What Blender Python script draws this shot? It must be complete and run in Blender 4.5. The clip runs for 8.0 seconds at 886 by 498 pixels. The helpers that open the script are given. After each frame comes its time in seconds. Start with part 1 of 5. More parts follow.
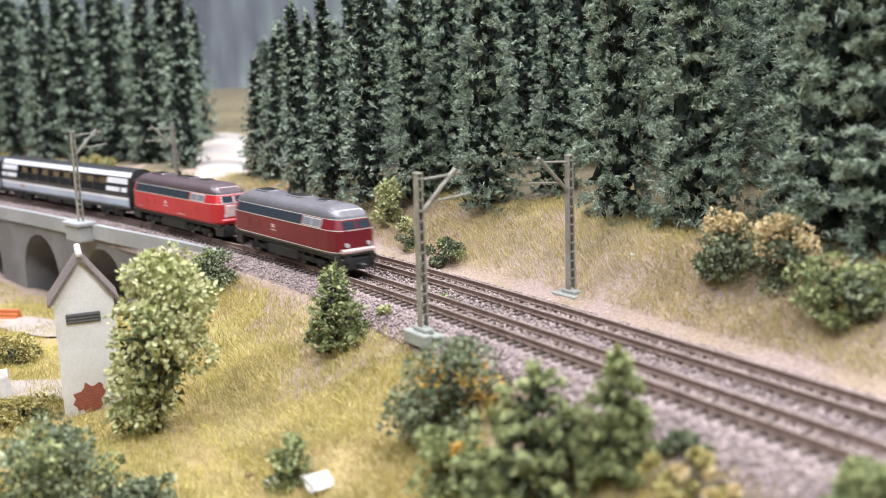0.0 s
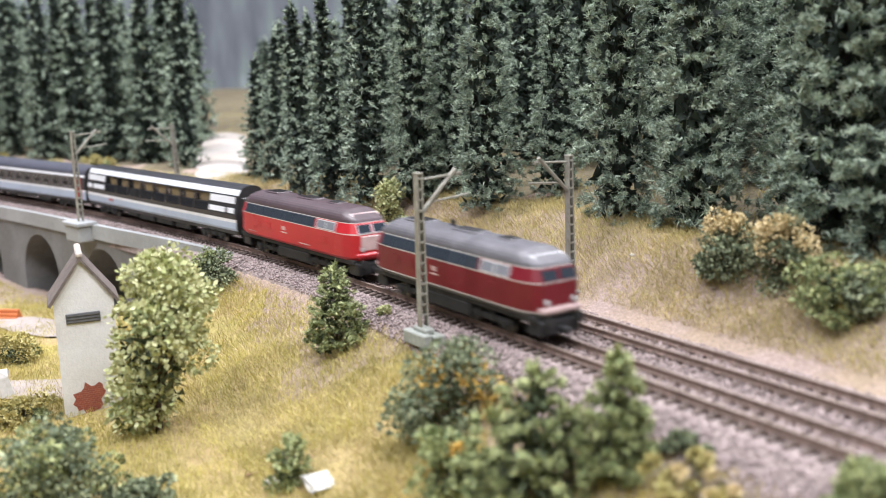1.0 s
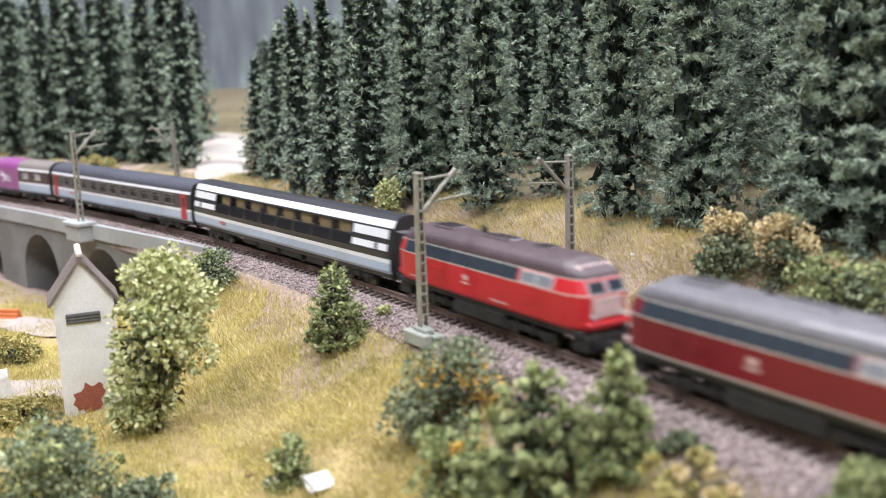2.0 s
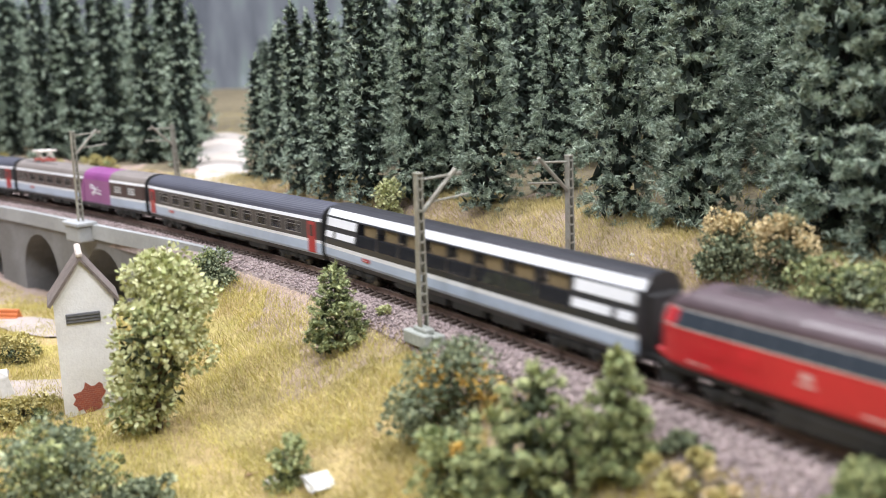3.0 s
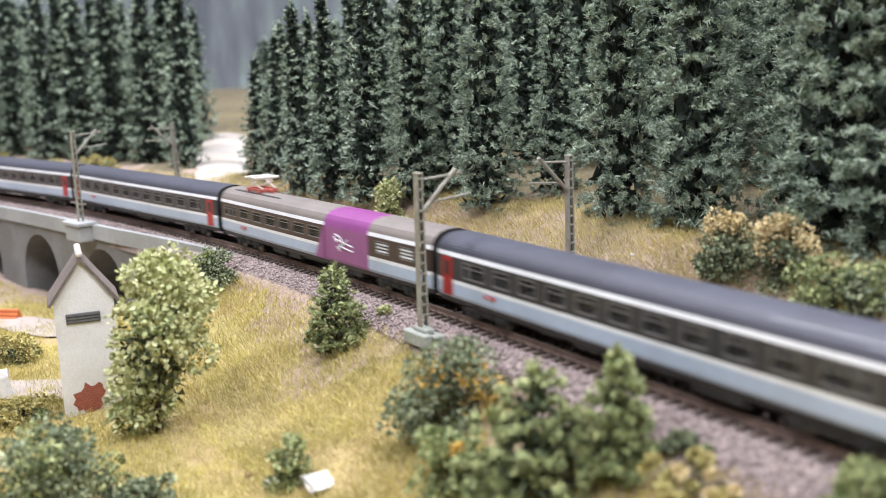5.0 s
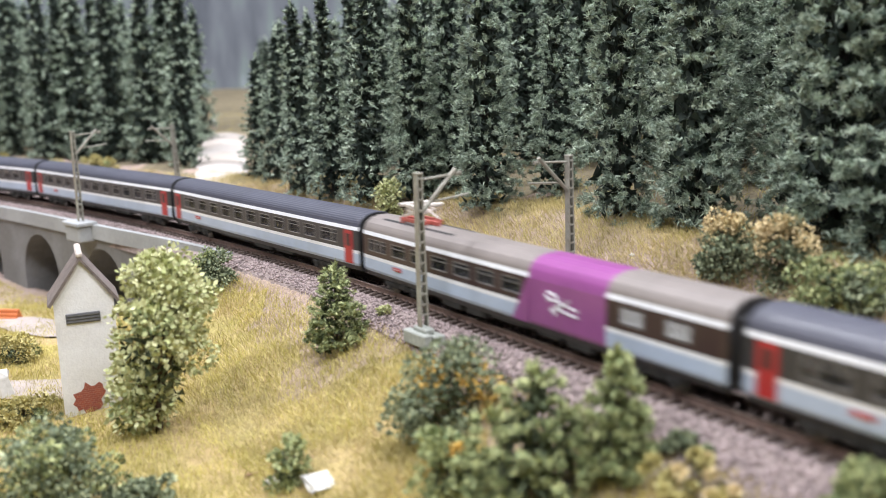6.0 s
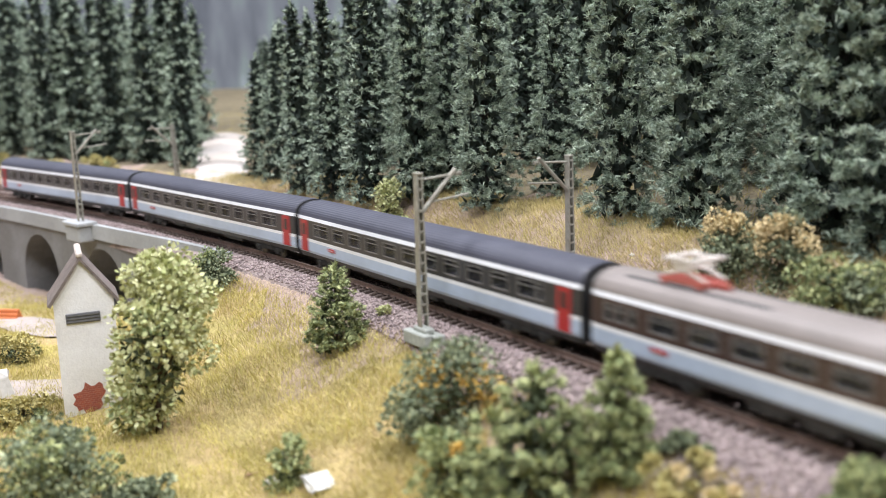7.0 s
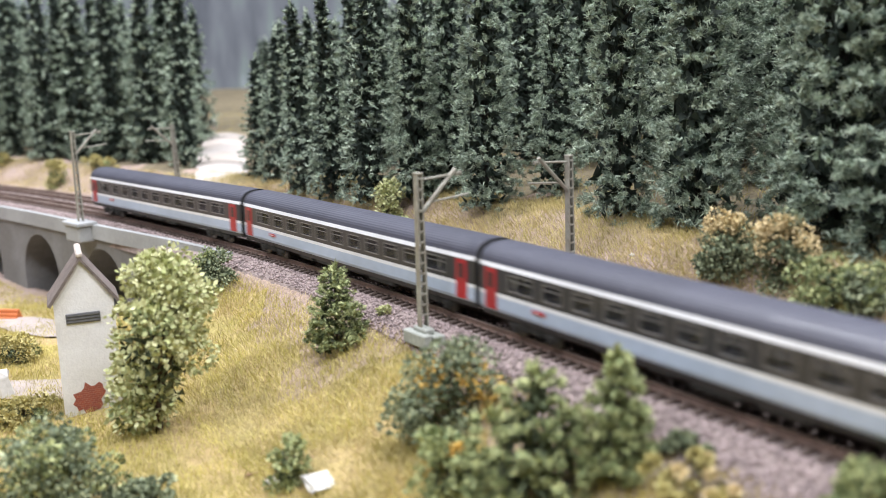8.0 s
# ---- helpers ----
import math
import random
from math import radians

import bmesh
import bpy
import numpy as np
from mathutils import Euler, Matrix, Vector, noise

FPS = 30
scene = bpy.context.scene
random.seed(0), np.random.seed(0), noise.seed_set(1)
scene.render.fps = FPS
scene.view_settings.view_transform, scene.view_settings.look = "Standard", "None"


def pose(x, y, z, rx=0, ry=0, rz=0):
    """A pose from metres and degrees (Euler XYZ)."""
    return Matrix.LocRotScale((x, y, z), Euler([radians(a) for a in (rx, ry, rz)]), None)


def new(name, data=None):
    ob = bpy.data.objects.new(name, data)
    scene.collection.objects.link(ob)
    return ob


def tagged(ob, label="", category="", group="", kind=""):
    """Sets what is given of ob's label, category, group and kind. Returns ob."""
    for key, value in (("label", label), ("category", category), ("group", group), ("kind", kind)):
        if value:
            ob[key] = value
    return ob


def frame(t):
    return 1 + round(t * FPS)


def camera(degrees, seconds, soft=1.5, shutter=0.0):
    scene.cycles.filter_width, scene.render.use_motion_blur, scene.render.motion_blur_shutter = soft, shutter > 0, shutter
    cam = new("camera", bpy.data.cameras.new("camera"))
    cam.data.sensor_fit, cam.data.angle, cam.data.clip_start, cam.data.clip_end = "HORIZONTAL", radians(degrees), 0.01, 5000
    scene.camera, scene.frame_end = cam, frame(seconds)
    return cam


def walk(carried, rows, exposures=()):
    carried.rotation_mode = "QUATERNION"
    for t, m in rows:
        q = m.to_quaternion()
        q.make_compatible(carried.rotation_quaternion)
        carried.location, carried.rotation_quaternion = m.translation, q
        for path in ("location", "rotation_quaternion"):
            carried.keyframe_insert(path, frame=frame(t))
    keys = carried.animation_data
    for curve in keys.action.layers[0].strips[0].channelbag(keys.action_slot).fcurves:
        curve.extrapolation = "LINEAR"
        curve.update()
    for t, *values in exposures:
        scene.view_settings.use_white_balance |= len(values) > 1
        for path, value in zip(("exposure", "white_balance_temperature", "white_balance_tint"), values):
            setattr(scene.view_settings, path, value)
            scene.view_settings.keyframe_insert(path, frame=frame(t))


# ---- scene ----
# A table-top model railway at 1:160, in true size: rail heads at z = 0, gauge 9 mm.
cam = camera(48.91, 8.0, soft=0.8, shutter=0.75)
cam.data.dof.use_dof = True
cam.data.dof.focus_distance = 0.385
cam.data.dof.aperture_fstop = 12.0
EYE = (0.0, 0.0, 0.07639)
CAM_POSE = Matrix.Translation(EYE) @ pose(0, 0, 0, 90 - 10.575, 0, 0) @ pose(0, 0, 0, 0, 0, -1.372)
walk(cam, [(0.0, CAM_POSE), (8.0, CAM_POSE)], exposures=[(0.0, 0.0), (8.0, 0.0)])

# ---- world and room lights ----
world = bpy.data.worlds.new("World")
scene.world = world
world.use_nodes = True
world.node_tree.nodes["Background"].inputs[0].default_value = (0.9, 0.95, 1.0, 1)
world.node_tree.nodes["Background"].inputs[1].default_value = 0.012


def ceiling_lamp(x, y, z, sx, sy, watts, color):
    data = bpy.data.lights.new("ceiling_lamp", "AREA")
    data.shape, data.size, data.size_y, data.energy, data.color = "RECTANGLE", sx, sy, watts, color
    ob = new("ceiling_lamp_light", data)
    ob.matrix_basis = pose(x, y, z)
    return ob


LAMPS = [(-0.7, -0.55, 1.46), (0.8, -0.55, 1.46), (-0.7, 0.75, 1.46), (0.8, 0.75, 1.46)]
for lx, ly, lz in LAMPS:
    ceiling_lamp(lx, ly, lz, 1.2, 0.30, 36.5, (0.965, 0.97, 1.03))

# ---- materials ----


def mat(name, base, rough=0.7, metal=0.0, var=0.25, scale=300.0, bump=0.0, bscale=None, coat=0.0, hue=None, mix_scale=None, island=0.0, objrand=0.0, skew=1.0):
    """A procedural surface: two noises vary the base colour (towards hue if given), a finer one gives relief."""
    m = bpy.data.materials.new(name)
    m.use_nodes = True
    nt = m.node_tree
    N, Lk = nt.nodes, nt.links
    b = N["Principled BSDF"]
    b.inputs["Roughness"].default_value = rough
    b.inputs["Metallic"].default_value = metal
    if coat:
        b.inputs["Coat Weight"].default_value = coat
    tc = N.new("ShaderNodeTexCoord")
    n1 = N.new("ShaderNodeTexNoise")
    n1.inputs["Scale"].default_value = scale
    n1.inputs["Detail"].default_value = 5
    Lk.new(tc.outputs["Object"], n1.inputs["Vector"])
    n2 = N.new("ShaderNodeTexNoise")
    n2.inputs["Scale"].default_value = mix_scale or scale * 0.15
    n2.inputs["Detail"].default_value = 3
    Lk.new(tc.outputs["Object"], n2.inputs["Vector"])
    ramp = N.new("ShaderNodeMapRange")
    ramp.inputs["From Min"].default_value, ramp.inputs["From Max"].default_value = 0.3, 0.7
    ramp.inputs["To Min"].default_value, ramp.inputs["To Max"].default_value = 1 - var, 1 + var
    Lk.new(n1.outputs["Fac"], ramp.inputs["Value"])
    mixc = N.new("ShaderNodeMix")
    mixc.data_type = "RGBA"
    mixc.inputs[6].default_value = (*base, 1)
    mixc.inputs[7].default_value = (*(hue or [c * (1 - var) for c in base]), 1)
    r2 = N.new("ShaderNodeMapRange")
    r2.inputs["From Min"].default_value, r2.inputs["From Max"].default_value = 0.38, 0.62
    Lk.new(n2.outputs["Fac"], r2.inputs["Value"])
    fac = r2.outputs["Result"]
    if island or objrand:
        if island:
            g = N.new("ShaderNodeNewGeometry")
            rnd = g.outputs["Random Per Island"]
            if skew != 1.0:
                pw = N.new("ShaderNodeMath")
                pw.operation = "POWER"
                Lk.new(rnd, pw.inputs[0])
                pw.inputs[1].default_value = skew
                rnd = pw.outputs[0]
        else:
            g = N.new("ShaderNodeObjectInfo")
            rnd = g.outputs["Random"]
        mm = N.new("ShaderNodeMath")
        mm.operation = "MULTIPLY"
        Lk.new(rnd, mm.inputs[0])
        mm.inputs[1].default_value = island or objrand
        ad = N.new("ShaderNodeMath")
        ad.operation = "MULTIPLY_ADD"
        Lk.new(fac, ad.inputs[0])
        ad.inputs[1].default_value = 1 - (island or objrand)
        Lk.new(mm.outputs[0], ad.inputs[2])
        fac = ad.outputs[0]
    Lk.new(fac, mixc.inputs[0])
    mul = N.new("ShaderNodeMix")
    mul.data_type, mul.blend_type = "RGBA", "MULTIPLY"
    mul.inputs[0].default_value = 1.0
    Lk.new(mixc.outputs[2], mul.inputs[6])
    comb = N.new("ShaderNodeCombineColor")
    for i in range(3):
        Lk.new(ramp.outputs["Result"], comb.inputs[i])
    Lk.new(comb.outputs[0], mul.inputs[7])
    Lk.new(mul.outputs[2], b.inputs["Base Color"])
    if bump:
        nb = N.new("ShaderNodeTexNoise")
        nb.inputs["Scale"].default_value = bscale or scale * 2
        nb.inputs["Detail"].default_value = 4
        Lk.new(tc.outputs["Object"], nb.inputs["Vector"])
        bp = N.new("ShaderNodeBump")
        bp.inputs["Strength"].default_value = bump
        bp.inputs["Distance"].default_value = 0.0006
        Lk.new(nb.outputs["Fac"], bp.inputs["Height"])
        Lk.new(bp.outputs[0], b.inputs["Normal"])
    return m


M_EARTH = mat("earth", (0.36, 0.275, 0.245), 0.95, var=0.3, scale=900, bump=0.9, hue=(0.31, 0.235, 0.165), mix_scale=40)
M_BALLAST = mat("ballast", (0.32, 0.26, 0.245), 0.9, var=0.3, scale=1200, bump=0.8, bscale=900)
M_STONE = mat("ballast_stone", (0.43, 0.345, 0.335), 0.9, var=0.15, scale=1500, hue=(0.22, 0.175, 0.175), island=0.85)
M_RAIL = mat("rail_side", (0.22, 0.15, 0.125), 0.65, metal=0.15, var=0.25, scale=800)
M_RAILTOP = mat("rail_head", (0.40, 0.32, 0.28), 0.40, metal=0.45, var=0.2, scale=900)
M_SLEEPER = mat("sleeper_plastic", (0.10, 0.075, 0.065), 0.7, var=0.3, scale=900, hue=(0.20, 0.15, 0.13), objrand=0.5)
M_CONCRETE = mat("painted_concrete", (0.22, 0.222, 0.225), 0.85, var=0.08, scale=500, bump=0.15, hue=(0.17, 0.168, 0.165), mix_scale=35)
M_CONCRETE_L = mat("pale_concrete", (0.36, 0.375, 0.385), 0.8, var=0.06, scale=500, bump=0.1, hue=(0.30, 0.31, 0.315), mix_scale=40)
# Near-black that stands in for deep shade under the arches.
M_ARCH_SHADE = mat("arch_shade", (0.03, 0.028, 0.026), 0.95, var=0.2, scale=300)
M_MAST = mat("mast_paint", (0.30, 0.30, 0.26), 0.55, var=0.15, scale=700, hue=(0.24, 0.22, 0.18), mix_scale=150)
M_MASTBASE = mat("mast_base", (0.33, 0.35, 0.32), 0.85, var=0.15, scale=700, bump=0.2)
M_ROOMWALL = mat("room_wall", (0.20, 0.20, 0.20), 0.9, var=0.03, scale=6)
M_CEIL = mat("room_ceiling", (0.35, 0.35, 0.35), 0.9, var=0.03, scale=6)
M_MEADOW = mat("meadow_turf", (0.38, 0.285, 0.135), 0.95, var=0.3, scale=700, bump=0.9, hue=(0.30, 0.25, 0.090), mix_scale=45)
M_FLOOR = mat("forest_floor", (0.15, 0.125, 0.080), 0.95, var=0.3, scale=500, bump=0.6, hue=(0.20, 0.165, 0.10), mix_scale=25)
M_ROAD = mat("sand_road", (0.44, 0.41, 0.39), 0.95, var=0.1, scale=500, bump=0.3, hue=(0.44, 0.39, 0.35), mix_scale=40)

# ---- the line of the track ----
SP = 0.0225
TS = np.arange(-1.2, 2.6, 0.001)
_k = 0.6292 * np.clip((TS - 0.1928) / 0.1403, 0, 1)
_k = np.where(TS > 1.7, _k * np.clip(1 - (TS - 1.7) / 0.3, 0, 1), _k)
_i0 = int(np.searchsorted(TS, 0.0))
TH = np.cumsum(_k) * 0.001
TH = TH - TH[_i0] + 2.1397
TX = np.cumsum(np.cos(TH)) * 0.001
TY = np.cumsum(np.sin(TH)) * 0.001
TX, TY = TX - TX[_i0] + 0.15, TY - TY[_i0] + 0.0793


def rail_xy(s, o):
    """World x, y of the place s along the near track and o beyond its middle line; also the heading there."""
    th = np.interp(s, TS, TH)
    return np.interp(s, TS, TX) + np.sin(th) * o, np.interp(s, TS, TY) - np.cos(th) * o, th


def track_coords(x, y):
    x, y = np.atleast_1d(np.asarray(x, float)), np.atleast_1d(np.asarray(y, float))
    s, o = np.empty(len(x)), np.empty(len(x))
    cx, cy, ct, cs = TX[::4], TY[::4], TH[::4], TS[::4]
    for a in range(0, len(x), 4000):
        d = (x[a:a + 4000, None] - cx) ** 2 + (y[a:a + 4000, None] - cy) ** 2
        i = d.argmin(1)
        s[a:a + 4000] = cs[i]
        o[a:a + 4000] = (x[a:a + 4000] - cx[i]) * np.sin(ct[i]) - (y[a:a + 4000] - cy[i]) * np.cos(ct[i])
    return s, o


def smooth(v, a, b):
    t = np.clip((v - a) / (b - a), 0, 1)
    return t * t * (3 - 2 * t)


def height(s, o, x, y):
    """The ground's height."""
    s, o = np.asarray(s, float), np.asarray(o, float)
    n = np.maximum(-o - 0.013, 1e-5) * 0.62
    deep = 0.040
    near = -0.0045 - (n ** -4.0 + deep ** -4.0) ** -0.25
    brid = -0.052 + 0.018 * smooth(s, 0.64, 0.84) + 0.004 * smooth(-o, 0.03, 0.12)
    near = near + (np.minimum(brid, near) - near) * smooth(s, 0.44, 0.50)
    bed = np.where(smooth(s, 0.47, 0.49) > 0.5, -0.060, -0.0062)
    steep = 1 - 0.65 * smooth(s, 0.42, 0.62)
    f = np.maximum(o - 0.042, 0)
    far = -0.0045 + 0.021 * smooth(f, 0.0, 0.036) * (1 - 0.35 * smooth(s, 0.42, 0.6)) + 0.15 * steep * np.maximum(o - 0.072, 0)
    z = np.where(o < -0.013, near, np.where(o < 0.040, bed, far))
    wob = 0.0016 * np.sin(x * 61 + 1.3 * np.sin(y * 47)) * np.sin(y * 53 + x * 17) + 0.0007 * np.sin(x * 190 + 2) * np.sin(y * 173)
    return z + wob * smooth(np.abs(o - 0.012), 0.03, 0.06)


# ---- mesh helpers ----


def raw(name, verts, faces, mats, fmat=None, smooth_shade=False):
    me = bpy.data.meshes.new(name)
    me.from_pydata([tuple(v) for v in verts], [], [tuple(f) for f in faces])
    for m in (mats if isinstance(mats, (list, tuple)) else [mats]):
        me.materials.append(m)
    if fmat is not None:
        me.polygons.foreach_set("material_index", fmat)
    if smooth_shade:
        me.polygons.foreach_set("use_smooth", [True] * len(me.polygons))
    me.update()
    return me


def poly_soup(name, verts, size, m):
    """Many separate triangles (size 3) or quads (size 4) from one array of corners."""
    n = len(verts) // size
    me = bpy.data.meshes.new(name)
    me.vertices.add(n * size)
    me.vertices.foreach_set("co", np.ascontiguousarray(verts, dtype=np.float32).ravel())
    me.loops.add(n * size)
    me.loops.foreach_set("vertex_index", np.arange(n * size, dtype=np.int32))
    me.polygons.add(n)
    me.polygons.foreach_set("loop_start", np.arange(0, n * size, size, dtype=np.int32))
    me.materials.append(m)
    me.update(calc_edges=True)
    return me


def box(bm, x0, y0, z0, x1, y1, z1, bevel=0.0, mi=0):
    r = bmesh.ops.create_cube(bm, size=1, matrix=Matrix.Translation(((x0 + x1) / 2, (y0 + y1) / 2, (z0 + z1) / 2)) @ Matrix.Diagonal((x1 - x0, y1 - y0, z1 - z0, 1)))
    fs = {f for v in r["verts"] for f in v.link_faces}
    if bevel:
        es = {e for v in r["verts"] for e in v.link_edges}
        r2 = bmesh.ops.bevel(bm, geom=list(es), offset=bevel, segments=1, affect="EDGES")
        fs = {f for f in fs if f.is_valid} | set(r2["faces"])
    for f in fs:
        f.material_index = mi
    return fs


def tube(bm, a, b, r, seg=8, r2=None, mi=0):
    a, b = Vector(a), Vector(b)
    d = b - a
    m = Matrix.Translation((a + b) / 2) @ d.to_track_quat("Z", "Y").to_matrix().to_4x4()
    res = bmesh.ops.create_cone(bm, cap_ends=True, segments=seg, radius1=r, radius2=r if r2 is None else r2, depth=d.length, matrix=m)
    for v in res["verts"]:
        for f in v.link_faces:
            f.material_index = mi


def part(name, bm, material, parent=None, label=""):
    me = bpy.data.meshes.new(name)
    bm.to_mesh(me)
    bm.free()
    for m in (material if isinstance(material, (list, tuple)) else [material]):
        me.materials.append(m)
    ob = new(name, me)
    if parent is not None:
        ob.parent = parent
    if label:
        tagged(ob, label)
    return ob


def meshpart(name, me, parent=None, label=""):
    ob = new(name, me)
    if parent is not None:
        ob.parent = parent
    if label:
        tagged(ob, label)
    return ob


def sweep(name, profile, s0, s1, step, mats, fmat=None, closed=True, smooth_shade=False, caps=True, line=None):
    """A profile of (o, z) drawn along the track."""
    ss = np.arange(s0, s1 + step * 0.5, step)
    n = len(profile)
    verts, faces, fm = [], [], []
    for s in ss:
        for o, z in profile:
            x, y, _ = rail_xy(s, o + (line(s) if line and o < -0.015 else 0.0))
            verts.append((x, y, z))
    for i in range(len(ss) - 1):
        for j in range(n if closed else n - 1):
            k = (j + 1) % n
            faces.append((i * n + j, i * n + k, (i + 1) * n + k, (i + 1) * n + j))
            fm.append(fmat[j] if fmat else 0)
    if closed and caps:
        faces.append(tuple(range(n)))
        faces.append(tuple(range((len(ss) - 1) * n, len(ss) * n))[::-1])
        fm += [0, 0]
    return raw(name, verts, faces, mats, fm, smooth_shade)

# ---- the room ----


def room_wall(name, x0, y0, z0, x1, y1, z1, m=None):
    bm = bmesh.new()
    box(bm, x0, y0, z0, x1, y1, z1)
    return tagged(part(name, bm, m or M_ROOMWALL), "plain painted wall of the exhibition room", "wall", kind="structure")


room_wall("wall_south", -3.0, -2.5, -1.0, 3.0, -2.4, 1.7)
room_wall("wall_west", -3.1, -2.5, -1.0, -3.0, 3.1, 1.7)
room_wall("wall_east", 3.0, -2.5, -1.0, 3.1, 3.1, 1.7)
room_wall("wall_north", -3.0, 3.0, -1.0, 3.0, 3.1, 1.7)
tagged(room_wall("floor", -3.1, -2.5, -1.1, 3.1, 3.1, -1.0), "dull grey room floor", "floor", kind="structure")
tagged(room_wall("ceiling", -3.1, -2.5, 1.5, 3.1, 3.1, 1.6, M_CEIL), "plain white room ceiling", "ceiling", kind="structure")



def layout_table():
    root = tagged(new("layout_table"), "plain wooden trestle table carrying the layout", "table")
    bm = bmesh.new()
    box(bm, -1.5, -0.35, -0.16, 1.2, 1.74, -0.095, 0.004)
    part("tabletop", bm, M_TABLE, root)
    for x in (-1.4, 1.1):
        for y in (-0.25, 1.6):
            bm = bmesh.new()
            box(bm, x - 0.03, y - 0.03, -1.0, x + 0.03, y + 0.03, -0.16, 0.004)
            part("leg", bm, M_TABLE, root)
    for n, x0, y0, x1, y1 in (("fascia", -1.5, -0.362, 1.2, -0.35), ("fascia", -1.512, -0.362, -1.5, 1.74), ("fascia", 1.2, -0.362, 1.212, 1.74)):
        bm = bmesh.new()
        box(bm, x0, y0, -0.16, x1, y1, -0.047, 0.001)
        part(n, bm, M_TABLE, root)


M_TABLE = mat("plywood", (0.36, 0.26, 0.16), 0.7, var=0.15, scale=30, hue=(0.30, 0.21, 0.13))
layout_table()

# ---- ground sheet ----


def ground_sheet():
    xs = np.unique(np.concatenate([np.linspace(-1.5, -0.6, 46), np.linspace(-0.6, 0.45, 211), np.linspace(0.45, 1.2, 40)]))
    ys = np.unique(np.concatenate([np.linspace(-0.35, 0.1, 30), np.linspace(0.1, 0.9, 201), np.linspace(0.9, 1.7, 60)]))
    X, Y = np.meshgrid(xs, ys)
    x, y = X.ravel(), Y.ravel()
    s, o = track_coords(x, y)
    z = height(s, o, x, y)
    # keep the sheet under the lens low
    z = np.minimum(z, np.where(np.hypot(x, y) < 0.12, -0.035, 9.0))
    nx, ny = len(xs), len(ys)
    idx = np.arange(nx * ny).reshape(ny, nx)
    f = np.stack([idx[:-1, :-1], idx[:-1, 1:], idx[1:, 1:], idx[1:, :-1]], -1).reshape(-1, 4)
    oc = o[f[:, 0]] + 0.010 * np.sin(x[f[:, 0]] * 90) + 0.008 * np.sin(y[f[:, 0]] * 130)
    me = raw("ground", np.stack([x, y, z], -1).tolist(), f.tolist(), [M_EARTH, M_FLOOR, M_MEADOW], np.where(oc > 0.083, 1, np.where((oc < -0.036) & (s[f[:, 0]] < 0.62), 2, 0)).tolist(), smooth_shade=True)
    return tagged(new("ground", me), "scenic ground of tan earth and dry grass scatter", "ground", kind="structure")


ground_sheet()

# ---- ballast bed, tracks ----
tagged(new("ballast_bed", sweep("ballast_bed", [(-0.0185, -0.0100), (-0.0165, -0.0062), (-0.0115, -0.0030), (0.0355, -0.0030), (0.0425, -0.0066), (0.0425, -0.0120), (-0.0190, -0.0130)], -0.25, 1.45, 0.01, M_BALLAST)), "bed of pinkish grey ballast under two tracks", "ballast", kind="structure")


def rail_mesh(o):
    h, w, ft = 0.00045, 0.00022, 0.00085
    prof = [(-ft, -0.0020), (ft, -0.0020), (ft, -0.00175), (w, -0.0015), (w, -0.0006), (h, -0.0004), (h, -0.00005), (h * 0.8, 0.0), (-h * 0.8, 0.0), (-h, -0.00005), (-h, -0.0004), (-w, -0.0006), (-w, -0.0015), (-ft, -0.00175)]
    return sweep("rail", [(o + a, b) for a, b in prof], -0.25, 1.45, 0.01, [M_RAIL, M_RAILTOP], [0] * 6 + [1, 1, 1] + [0] * 5)


def sleeper_mesh():
    bm = bmesh.new()
    box(bm, -0.00085, -0.0079, -0.0038, 0.00085, 0.0079, -0.0020, 0.0002)
    for sgn in (-1, 1):
        for side in (-1, 1):
            c = sgn * 0.0045 + side * 0.0011
            box(bm, -0.0006, c - 0.0004, -0.0021, 0.0006, c + 0.0004, -0.0014)
    me = bpy.data.meshes.new("sleeper")
    bm.to_mesh(me)
    bm.free()
    me.materials.append(M_SLEEPER)
    return me


def build_track(off, label):
    root = tagged(new("railway_track"), label, "railway track", "double track line")
    for o in (off - 0.0045, off + 0.0045):
        meshpart("rail", rail_mesh(o), root, "brown weathered rail with bare head")
    me = sleeper_mesh()
    rnd = random.Random(5)
    for i in range(292):
        s = 0.02 + i * 0.0042
        x, y, th = rail_xy(s, off)
        ob = meshpart("sleeper", me, root)
        ob.matrix_basis = pose(float(x), float(y), rnd.uniform(-0.00012, 0.0), 0, 0, math.degrees(th) + rnd.uniform(-1, 1))
    return root


build_track(0.0, "straight then curving model track with brown rails")
build_track(SP, "second parallel model track with brown rails")


